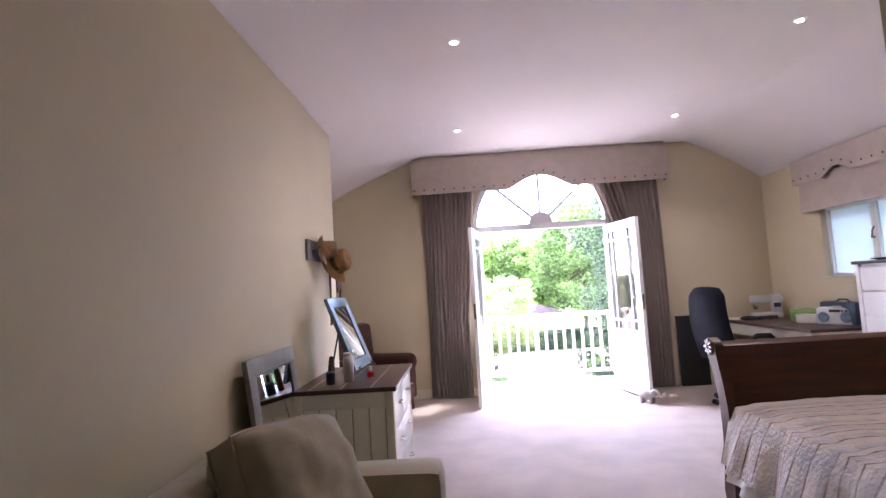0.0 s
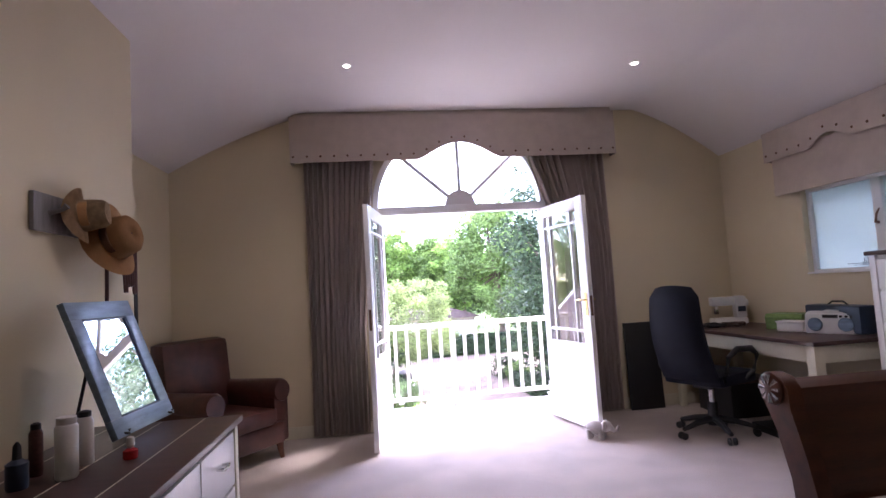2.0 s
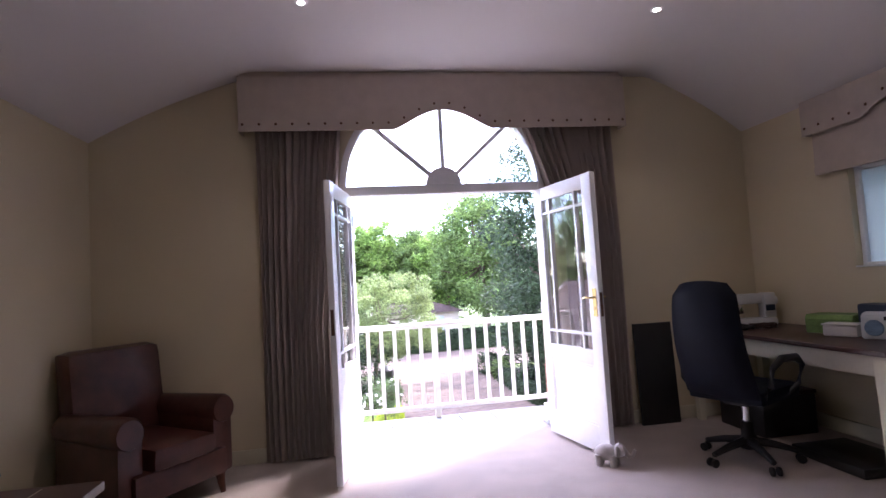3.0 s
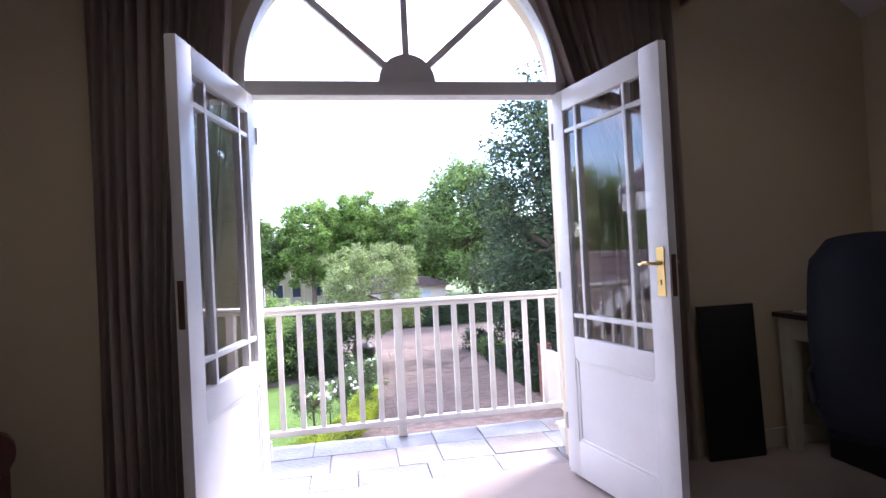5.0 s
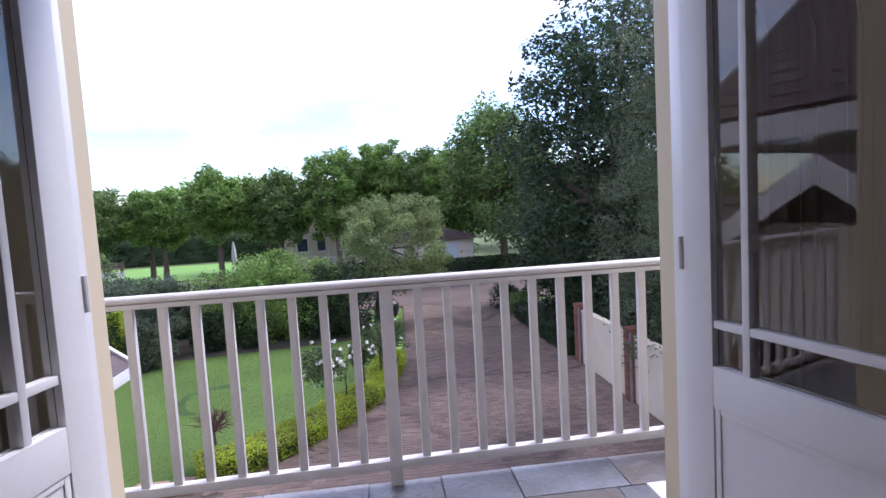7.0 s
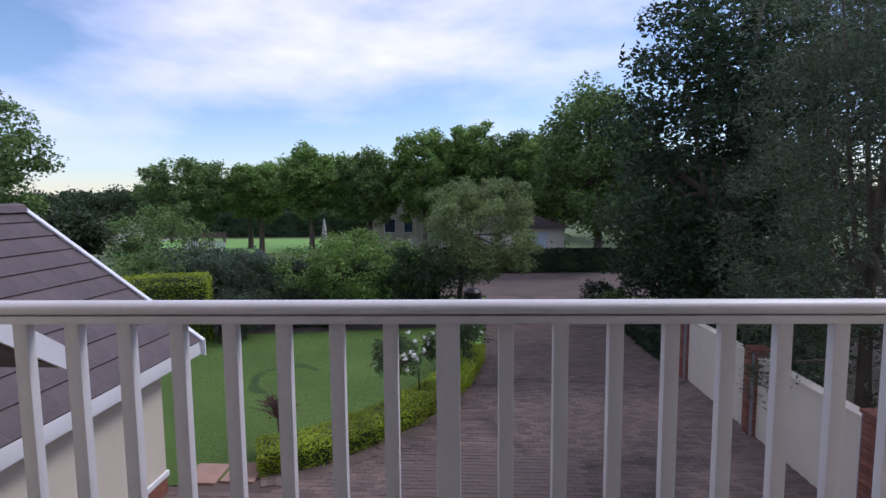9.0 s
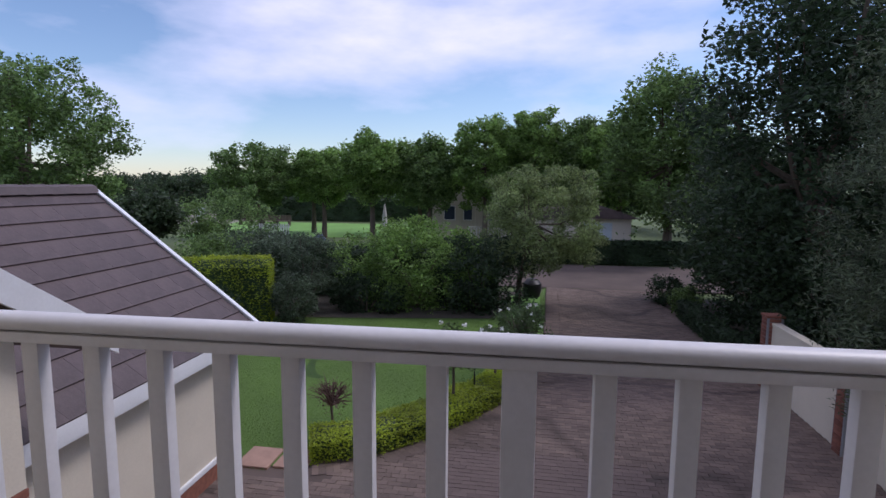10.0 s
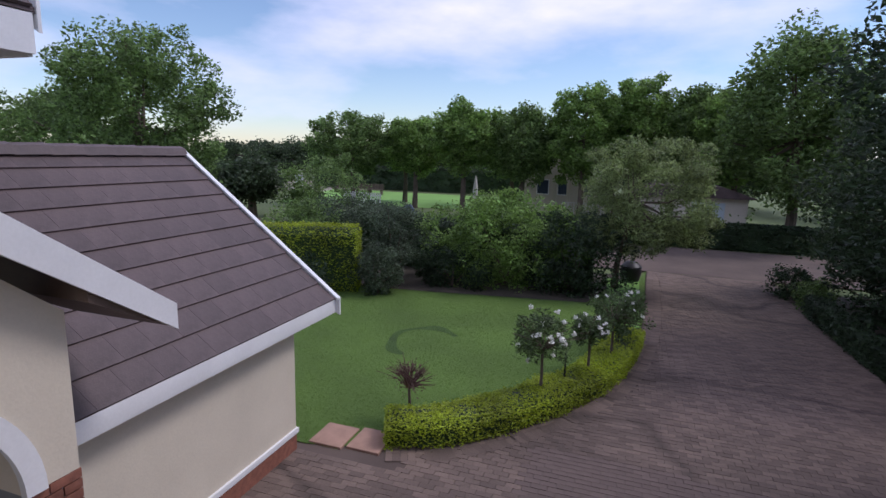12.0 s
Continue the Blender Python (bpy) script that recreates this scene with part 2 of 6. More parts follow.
M_GREENBOX = mat("bright_green_card", (0.15, 0.25, 0.06), 0.6, var=0.3, scale=30, bump=0.03)
M_PLUSH = mat("grey_plush", (0.45, 0.41, 0.39), 0.95, var=0.2, scale=20, fine=300, bump=0.6, sheen=0.6)
M_SHEET = mat("white_bed_linen", (0.74, 0.71, 0.68), 0.9, var=0.07, scale=9, fine=200, bump=0.2, sheen=0.2)
M_SIGN = mat("grey_blue_sign", (0.16, 0.2, 0.26), 0.5, bump=0.03)
M_FARWALL = mat("far_house_plaster", (0.6, 0.54, 0.44), 0.85, var=0.12, scale=0.5, fine=10, bump=0.15)
M_FARDOOR = mat("pale_blue_garage_door", (0.45, 0.52, 0.56), 0.6, var=0.06, bump=0.05)
M_HILL = mat("distant_wooded_hill", (0.07, 0.1, 0.09), 0.95, var=0.3, scale=0.02, fine=0.5, bump=0)


def quilt_mat():
    m = mat("striped_quilt", (0.5, 0.42, 0.38), 0.92, var=0.1, scale=8, fine=48, bump=0.7, dist=0.012, sheen=0.3)
    n, l = m.node_tree.nodes, m.node_tree.links
    b = n["Principled BSDF"]
    src = b.inputs["Base Color"].links[0].from_socket
    tc = n.new("ShaderNodeTexCoord")
    sx = n.new("ShaderNodeSeparateXYZ")
    l.new(tc.outputs["Object"], sx.inputs[0])
    mul = n.new("ShaderNodeMath")
    mul.operation = "MULTIPLY"
    mul.inputs[1].default_value = 1 / 0.36
    l.new(sx.outputs["Y"], mul.inputs[0])
    fr = n.new("ShaderNodeMath")
    fr.operation = "FRACT"
    l.new(mul.outputs[0], fr.inputs[0])
    rp = n.new("ShaderNodeValToRGB")
    rp.color_ramp.interpolation = "CONSTANT"
    els = rp.color_ramp.elements
    cream, rose, grey, line = (0.68, 0.6, 0.53), (0.6, 0.48, 0.45), (0.5, 0.46, 0.47), (0.14, 0.06, 0.06)
    bands = [(0.0, cream), (0.14, line), (0.175, rose), (0.26, grey), (0.3, cream), (0.42, line), (0.45, cream), (0.52, grey), (0.56, rose), (0.66, line), (0.69, cream), (0.8, (0.36, 0.24, 0.22)), (0.83, grey), (0.93, cream)]
    els[0].position, els[0].color = 0, (*bands[0][1], 1)
    els[1].position, els[1].color = bands[1][0], (*bands[1][1], 1)
    for p, c in bands[2:]:
        e = els.new(p)
        e.color = (*c, 1)
    l.new(fr.outputs[0], rp.inputs["Fac"])
    mx = n.new("ShaderNodeMix")
    mx.data_type = "RGBA"
    mx.inputs[0].default_value = 0.93
    l.new(src, mx.inputs[6])
    l.new(rp.outputs["Color"], mx.inputs[7])
    # faded blue and rose patches with a fine woven check
    pn = n.new("ShaderNodeTexNoise")
    pn.inputs["Scale"].default_value = 5.0
    l.new(tc.outputs["Object"], pn.inputs["Vector"])
    pr = n.new("ShaderNodeValToRGB")
    pr.color_ramp.elements[0].position, pr.color_ramp.elements[1].position = 0.35, 0.65
    pr.color_ramp.elements[0].color, pr.color_ramp.elements[1].color = (0.42, 0.42, 0.48, 1), (0.68, 0.6, 0.55, 1)
    l.new(pn.outputs["Fac"], pr.inputs["Fac"])
    chk = n.new("ShaderNodeTexWave")
    chk.bands_direction = "X"
    chk.inputs["Scale"].default_value, chk.inputs["Distortion"].default_value = 3.2, 0.8
    chk.inputs["Detail Scale"].default_value = 6.0
    l.new(tc.outputs["Object"], chk.inputs["Vector"])
    cr = n.new("ShaderNodeMapRange")
    cr.inputs["To Min"].default_value, cr.inputs["To Max"].default_value = 0.0, 0.6
    l.new(chk.outputs["Fac"], cr.inputs["Value"])
    m2 = n.new("ShaderNodeMix")
    m2.data_type = "RGBA"
    l.new(cr.outputs["Result"], m2.inputs[0])
    l.new(mx.outputs[2], m2.inputs[6])
    l.new(pr.outputs["Color"], m2.inputs[7])
    l.new(m2.outputs[2], b.inputs["Base Color"])
    return m


M_QUILT = quilt_mat()

# ---- mesh helpers ----


def bm_new():
    return bmesh.new()


def box(bm, x0, x1, y0, y1, z0, z1, bev=0.0):
    vs = [bm.verts.new(p) for p in ((x0, y0, z0), (x1, y0, z0), (x1, y1, z0), (x0, y1, z0), (x0, y0, z1), (x1, y0, z1), (x1, y1, z1), (x0, y1, z1))]
    fs = [bm.faces.new([vs[i] for i in q]) for q in ((3, 2, 1, 0), (4, 5, 6, 7), (0, 1, 5, 4), (1, 2, 6, 5), (2, 3, 7, 6), (3, 0, 4, 7))]
    if bev:
        es = list({e for f in fs for e in f.edges})
        bmesh.ops.bevel(bm, geom=es, offset=bev, segments=2, profile=0.6, affect="EDGES")
    return bm


def cbox(*a, bev=0.0):
    return box(bm_new(), *a, bev=bev)


def tube(bm, pts, radii, n=8, cap=True):
    pts = [Vector(p) for p in pts]
    if not isinstance(radii, (list, tuple)):
        radii = [radii] * len(pts)
    rings = []
    for i, p in enumerate(pts):
        d = (pts[min(i + 1, len(pts) - 1)] - pts[max(i - 1, 0)]).normalized()
        a = d.orthogonal().normalized() if abs(d.z) < 0.95 else Vector((1, 0, 0))
        a = (a - d * a.dot(d)).normalized()
        if abs(d.z) < 0.95:
            a = d.cross(Vector((0, 0, 1))).normalized()
        b = d.cross(a)
        rings.append([bm.verts.new(p + radii[i] * (math.cos(2 * math.pi * k / n) * a + math.sin(2 * math.pi * k / n) * b)) for k in range(n)])
    for r0, r1 in zip(rings, rings[1:]):
        for k in range(n):
            bm.faces.new((r0[k], r0[(k + 1) % n], r1[(k + 1) % n], r1[k]))
    if cap:
        bm.faces.new(rings[0][::-1])
        bm.faces.new(rings[-1])
    return bm


def lathe(bm, prof, n=20, at=(0, 0, 0)):
    at = Vector(at)
    rings = [[bm.verts.new(at + Vector((r * math.cos(2 * math.pi * k / n), r * math.sin(2 * math.pi * k / n), z))) for k in range(n)] for r, z in prof]
    for r0, r1 in zip(rings, rings[1:]):
        for k in range(n):
            bm.faces.new((r0[k], r0[(k + 1) % n], r1[(k + 1) % n], r1[k]))
    bm.faces.new(rings[0][::-1])
    bm.faces.new(rings[-1])
    return bm


def prism(bm, pts, axis, a, b):
    """A polygon drawn in the two other axes, pushed from a to b along the axis."""
    def put(p, c):
        return {"x": (c, p[0], p[1]), "y": (p[0], c, p[1]), "z": (p[0], p[1], c)}[axis]
    v0, v1 = [bm.verts.new(put(p, a)) for p in pts], [bm.verts.new(put(p, b)) for p in pts]
    bm.faces.new(v0)
    bm.faces.new(v1[::-1])
    for i in range(len(pts)):
        j = (i + 1) % len(pts)
        bm.faces.new((v0[j], v0[i], v1[i], v1[j]))
    bmesh.ops.recalc_face_normals(bm, faces=bm.faces)
    return bm


def blob(bm, c, r, seg=16, rings=10, p=2.0):
    """A rounded, slightly boxy lump."""
    c = Vector(c)
    rows = []
    for i in range(1, rings):
        th = math.pi * i / rings
        row = []
        for k in range(seg):
            ph = 2 * math.pi * k / seg
            d = Vector((math.sin(th) * math.cos(ph), math.sin(th) * math.sin(ph), math.cos(th)))
            s = (abs(d.x) ** p + abs(d.y) ** p + abs(d.z) ** p) ** (-1 / p)
            row.append(bm.verts.new(c + Vector((d.x * s * r[0], d.y * s * r[1], d.z * s * r[2]))))
        rows.append(row)
    top, bot = bm.verts.new(c + Vector((0, 0, r[2]))), bm.verts.new(c - Vector((0, 0, r[2])))
    for k in range(seg):
        j = (k + 1) % seg
        bm.faces.new((top, rows[0][k], rows[0][j]))
        bm.faces.new((bot, rows[-1][j], rows[-1][k]))
        for a, b in zip(rows, rows[1:]):
            bm.faces.new((a[k], b[k], b[j], a[j]))
    return bm


def finish(bm, name, material, smooth=35):
    me = bpy.data.meshes.new(name)
    bm.to_mesh(me)
    bm.free()
    me.materials.append(material)
    if smooth:
        me.shade_smooth()
        me.set_sharp_from_angle(angle=radians(smooth))
    return me


def part(name, bm, material, parent=None, label="", smooth=35, at=None):
    ob = new(name, finish(bm, name, material, smooth))
    if parent:
        ob.parent = parent
    if at is not None:
        ob.matrix_basis = at
    if label:
        ob["label"] = label
    return ob


def thing(name, label, category, at=None, group="", kind=""):
    ob = new(name)
    ob.empty_display_size = 0.1
    if at is not None:
        ob.matrix_basis = at
    return tagged(ob, label, category, group, kind)


def solo(name, bm, material, label, category="", group="", kind="", at=None, smooth=35):
    return tagged(part(name, bm, material, at=at, smooth=smooth), label, category, group, kind)


def structure(name, bm, material, label="", smooth=35):
    return tagged(part(name, bm, material, smooth=smooth), label or name.replace("_", " "), "", "", "structure")


def soft(bm, amount, scale, seed=0.0):
    for v in bm.verts:
        v.co += amount * noise.noise_vector(v.co * scale + Vector((seed, seed, seed)))
    return bm

# ---- the room's structure ----
XL, XN, XR, YD, YO, YB = -2.69, -2.12, 2.86, 8.12, 8.38, -1.6
CX, AR, ZT = 0.055, 0.81, 2.115     # middle of the doorway, radius of its arch, springing height
ZC, ZS = 3.05, 2.53


def ceiling_z(x):
    if x < -1.45:
        u = (x - XL) / (-1.45 - XL)
    elif x > 1.95:
        u = (XR - x) / (XR - 1.95)
    else:
        return ZC
    u = max(0.0, min(1.0, u))
    return ZS + (ZC - ZS) * (u + 0.35 * u * (1 - u))


structure("floor", cbox(-3.0, 3.1, YB - 0.2, 8.25, -0.12, 0.0), M_CARPET, "pinkish beige fitted carpet")
bm = bm_new()
xs = [XL - 0.2] + [XL + (XR - XL) * i / 60 for i in range(61)] + [XR + 0.2]
prism(bm, [(x, ceiling_z(x)) for x in xs] + [(XR + 0.2, 3.4), (XL - 0.2, 3.4)], "y", YB - 0.2, YD)
structure("ceiling", bm, M_CEIL, "pale coved ceiling with sloping sides")

# the wall with the arched doorway
bm = bm_new()
arc = [(CX + (AR + 0.055) * math.cos(math.pi * k / 32), ZT + (AR + 0.055) * math.sin(math.pi * k / 32)) for k in range(33)]
left = [(x, z) for x, z in ((XL - 0.2, 0), (CX - AR - 0.055, 0))] + [p for p in arc[::-1] if p[0] <= CX + 1e-6] + [(CX, 3.4), (XL - 0.2, 3.4)]
right = [(XR + 0.2, 0), (XR + 0.2, 3.4), (CX, 3.4)] + [p for p in arc[::-1] if p[0] >= CX - 1e-6] + [(CX + AR + 0.055, 0)]
prism(bm, left, "y", YD, YO)
prism(bm, right, "y", YD, YO)
structure("wall_north", bm, M_WALL, "cream painted wall with an arched doorway", smooth=20)
structure("wall_west_far", cbox(XL - 0.2, XL, 6.04, YD, 0, 3.0), M_WALL)
structure("wall_west", cbox(XN - 0.25, XN, YB, 6.04, 0, 3.2), M_WALL, "cream painted side wall")
structure("wall_west_return", cbox(XL - 0.2, XN - 0.25, 5.8, 6.04, 0, 3.2), M_WALL)
WY0, WY1, WZ0, WZ1 = 5.84, 7.09, 1.24, 1.97
bm = bm_new()
box(bm, XR, XR + 0.2, 2.1, YD, 0, WZ0)
box(bm, XR, XR + 0.2, 2.1, YD, WZ1, 2.62)
box(bm, XR, XR + 0.2, 2.1, WY0, WZ0, WZ1)
box(bm, XR, XR + 0.2, WY1, YD, WZ0, WZ1)
structure("wall_east", bm, M_WALL, "cream painted wall with a small window", smooth=0)
structure("wall_bedhead", cbox(-0.15, XR + 0.2, 2.1, 2.3, 0, 3.2), M_WALL)
structure("wall_passage", cbox(-0.15, 0.05, YB, 2.1, 0, 3.2), M_WALL)
structure("wall_south", cbox(XN - 0.25, 0.05, YB - 0.2, YB, 0, 3.2), M_WALL)
bm = bm_new()
box(bm, XL, -0.86, YD - 0.018, YD, 0, 0.11, 0.004)
box(bm, 0.98, XR, YD - 0.018, YD, 0, 0.11, 0.004)
box(bm, XL, XL + 0.018, 6.04, YD - 0.02, 0, 0.11, 0.004)
box(bm, XN, XN + 0.018, 0.0, 6.04, 0, 0.11, 0.004)
box(bm, XR - 0.018, XR, 2.3, YD - 0.02, 0, 0.11, 0.004)
structure("baseboard", bm, M_CREAMWOOD, "painted skirting board")

# recessed downlights, lit
for k, (x, y) in enumerate(((-0.946, 6.94), (1.376, 6.94), (-0.94, 4.86), (1.44, 4.92))):
    t = thing("downlight", "small round recessed ceiling downlight, switched on", "lamp", pose(x, y, ceiling_z(x) - 0.001), "ceiling downlights")
    bm = bm_new()
    lathe(bm, [(0.036, -0.006), (0.04, -0.004), (0.04, 0.0), (0.036, 0.001)], 24)
    part("rim", bm, M_WHITE, t)
    bm = bm_new()
    lathe(bm, [(0.016, -0.009), (0.021, -0.007), (0.021, -0.003)], 20)
    part("bulb", bm, M_LAMP, t)
    lamp = bpy.data.lights.new("downlight", "SPOT")
    lamp.energy, lamp.spot_size, lamp.spot_blend, lamp.color, lamp.shadow_soft_size = 1.2, radians(130), 0.9, (1.0, 0.9, 0.8), 0.03
    lo = new("downlight_lamp", lamp)
    lo.matrix_world = pose(x, y, ceiling_z(x) - 0.03)

# ---- arched door frame, fanlight and the two open leaves ----
door_1 = thing("door_1", "white double french door under an arched fanlight, both leaves open", "", kind="structure")
FR0, FR1 = 8.10, 8.20
bm = bm_new()
box(bm, CX - AR - 0.055, CX - AR, FR0, FR1, 0, ZT, 0.004)
box(bm, CX + AR, CX + AR + 0.055, FR0, FR1, 0, ZT, 0.004)
part("jamb", bm, M_WHITE, door_1)
part("transom", cbox(CX - AR, CX + AR, FR0, FR1, 2.05, ZT + 0.01, bev=0.006), M_WHITE, door_1)
bm = bm_new()
n = 40
ring = [[bm.verts.new((CX + r * math.cos(math.pi * k / n), y, ZT + r * math.sin(math.pi * k / n))) for r, y in ((AR, FR0), (AR + 0.055, FR0), (AR + 0.055, FR1), (AR, FR1))] for k in range(n + 1)]
for a, b in zip(ring, ring[1:]):
    for i in range(4):
        bm.faces.new((a[i], b[i], b[(i + 1) % 4], a[(i + 1) % 4]))
part("arch_frame", bm, M_WHITE, door_1)
bm = bm_new()
prism(bm, [(CX + 0.15 * math.cos(math.pi * k / 16), ZT + 0.01 + 0.15 * math.sin(math.pi * k / 16)) for k in range(17)], "y", 8.125, 8.175)
part("fan_hub", bm, M_WHITE, door_1)
for ang in (42, 90, 138):
    c, s = math.cos(radians(ang)), math.sin(radians(ang))
    bm = bm_new()
    w = 0.017
    prism(bm, [(CX + 0.12 * c - w * s, ZT + 0.12 * s + w * c), (CX + 0.12 * c + w * s, ZT + 0.12 * s - w * c), (CX + (AR + .01) * c + w * s, ZT + (AR + .01) * s - w * c), (CX + (AR + .01) * c - w * s, ZT + (AR + .01) * s + w * c)], "y", 8.13, 8.17)
    part("glazing_bar", bm, M_WHITE, door_1)
for a0, a1 in ((0, 42), (42, 90), (90, 138), (138, 180)):
    bm = bm_new()
    pts = [(CX + 0.14 * math.cos(radians(a)), ZT + 0.14 * math.sin(radians(a))) for a in np.linspace(a1, a0, 6)] + [(CX + AR * math.cos(radians(a)), ZT + AR * math.sin(radians(a))) for a in np.linspace(a0, a1, 12)]
    prism(bm, pts, "y", 8.148, 8.152)
    o = part("pane", bm, M_GLASS, door_1, smooth=0)
    o.visible_shadow = False


def door_leaf(name, hinge, tip, side):
    """side +1: the room face looks along the leaf's local +y."""
    dx, dy = tip[0] - hinge[0], tip[1] - hinge[1]
    yaw = math.degrees(math.atan2(dy, dx))
    W, T = math.hypot(dx, dy), 0.021
    root = new(name)
    root.empty_display_size = 0.1
    root.parent = door_1
    root.matrix_basis = pose(hinge[0], hinge[1], 0, 0, 0, yaw)
    g0, g1, m0, m1 = 0.095, W - 0.115, 0.195, W - 0.225
    bm = bm_new()
    for b in ((0, g0, 0.025, 2.04), (g1, W, 0.025, 2.04), (g0, g1, 0.025, 0.21), (g0, g1, 0.645, 0.755), (g0, g1, 1.935, 2.04)):
        box(bm, b[0], b[1], -T, T, b[2], b[3], 0.003)
    part("leaf_frame", bm, M_WHITE, root)
    part("lower_panel", cbox(g0, g1, -0.012, 0.012, 0.21, 0.645), M_WHITE, root)
    bm = bm_new()
    for b in ((g0, g0 + 0.018, 0.21, 0.645), (g1 - 0.018, g1, 0.21, 0.645), (g0 + 0.018, g1 - 0.018, 0.21, 0.228), (g0 + 0.018, g1 - 0.018, 0.627, 0.645)):
        box(bm, b[0], b[1], -0.017, 0.017, b[2], b[3], 0.004)
    part("panel_bead", bm, M_WHITE, root)
    us, zs = [g0, m0, m1, g1], [0.755, 0.865, 1.825, 1.935]
    for u in (m0, m1):
        part("glazing_bar", cbox(u - 0.011, u + 0.011, -0.018, 0.018, 0.755, 1.935, bev=0.004), M_WHITE, root)
    for z in (0.865, 1.825):
        part("glazing_bar", cbox(g0, g1, -0.0165, 0.0165, z - 0.011, z + 0.011, bev=0.004), M_WHITE, root)
    for i in range(3):
        for j in range(3):
            o = part("pane", cbox(us[i] + 0.001, us[i + 1] - 0.001, -0.002, 0.002, zs[j] + 0.001, zs[j + 1] - 0.001), M_GLASS, root, smooth=0)
            o.visible_shadow = False
    for f in (-1, 1):
        if name == "door_leaf_right":
            bm = bm_new()
            xs_ = [(-0.02, 1.0), (0.02, 1.0), (0.024, 1.012), (0.02, 1.024), (0.02, 1.176), (0.024, 1.188), (0.02, 1.2), (-0.02, 1.2), (-0.024, 1.188), (-0.02, 1.176), (-0.02, 1.024), (-0.024, 1.012)]
            prism(bm, [(W - 0.046 + a, b) for a, b in xs_], "y", f * T, f * (T + 0.004))
            pl = part("lock_plate", bm, M_BRASS, root, "polished brass lock plate")
            bm = bm_new()
            y = f * (T + 0.004)
            tube(bm, [(W - 0.046, y, 1.135), (W - 0.046, y + f * 0.045, 1.135), (W - 0.058, y + f * 0.05, 1.137), (W - 0.086, y + f * 0.05, 1.14), (W - 0.111, y + f * 0.048, 1.129), (W - 0.124, y + f * 0.045, 1.135)], [0.009, 0.007, 0.007, 0.006, 0.006, 0.005], 10)
            part("lever_handle", bm, M_BRASS, pl)
            part("keyhole", cbox(W - 0.05, W - 0.042, y - 0.001, y + 0.0015, 1.045, 1.068), M_BLACK, pl)
    part("latch_plate", cbox(W, W + 0.002, -0.011, 0.011, 1.0, 1.17), M_STUD, root, "dark metal latch plate")
    for z in (0.25, 1.0, 1.8):
        bm = bm_new()
        tube(bm, [(-0.008, side * T, z), (-0.008, side * T, z + 0.09)], 0.008, 8)
        part("hinge", bm, M_WHITE, root)
    return root


door_leaf("door_leaf_left", (-0.735, 8.095), (-0.870, 7.345), 1)
door_leaf("door_leaf_right", (0.845, 8.085), (1.002, 7.32), -1)

# ---- window in the east wall ----
win = thing("window_1", "white casement window with two frosted panes", "", kind="structure")
bm = bm_new()
for b in ((WY0, WY1, WZ0, WZ0 + 0.035), (WY0, WY1, WZ1 - 0.035, WZ1)):
    box(bm, XR + 0.05, XR + 0.12, *b, 0.004)
for b in ((WY0, WY0 + 0.035), (WY1 - 0.035, WY1), (6.40, 6.48)):
    box(bm, XR + 0.052, XR + 0.118, b[0], b[1], WZ0 + 0.03, WZ1 - 0.03, 0.004)
part("window_frame", bm, M_WHITE, win)
part("window_sill", cbox(XR - 0.012, XR + 0.05, WY0 - 0.0, WY1 + 0.0, WZ0 - 0.0, WZ0 + 0.012, bev=0.003), M_WHITE, win)
for y0, y1 in ((WY0 + 0.035, 6.40), (6.48, WY1 - 0.035)):
    o = part("pane", cbox(XR + 0.08, XR + 0.086, y0, y1, WZ0 + 0.035, WZ1 - 0.035), M_FROST, win, smooth=0)
    e = bm_new()
    for k in range(9):
        s = 0.012 + 0.006 * (k % 3)
        box(e, XR + 0.0765, XR + 0.079, y0 + 0.03 + 0.016 * k, y0 + 0.03 + 0.016 * k + 0.006, WZ0 + 0.055, WZ0 + 0.055 + s * (1.0 + 0.25 * k % 2))
    box(e, XR + 0.0765, XR + 0.079, y0 + 0.03, y0 + 0.30, WZ0 + 0.062, WZ0 + 0.068)
    box(e, XR + 0.0765, XR + 0.079, y0 + 0.03, y0 + 0.24, WZ0 + 0.05, WZ0 + 0.054)
    part("etched_ornament", e, M_ETCH, win, "dark etched scroll ornament", smooth=0)
bm = bm_new()
tube(bm, [(XR + 0.045, 6.44, 1.6), (XR + 0.02, 6.44, 1.6), (XR + 0.012, 6.42, 1.66), (XR + 0.02, 6.40, 1.7)], [0.012, 0.01, 0.008, 0.006], 8)
part("window_catch", bm, M_STUD, win, "dark metal window catch")


def pelmet_profile(length, flat, hump0, hump1, rise, top):
    pts = [(0, flat)]
    m = (hump0 + hump1) / 2
    for k in range(25):
        u = k / 24
        pts.append((hump0 + (hump1 - hump0) * u, flat + rise * (0.5 - 0.5 * math.cos(2 * math.pi * u)) ** 0.6 + 0.0))
    pts += [(length, flat), (length, top), (0, top)]
    return pts


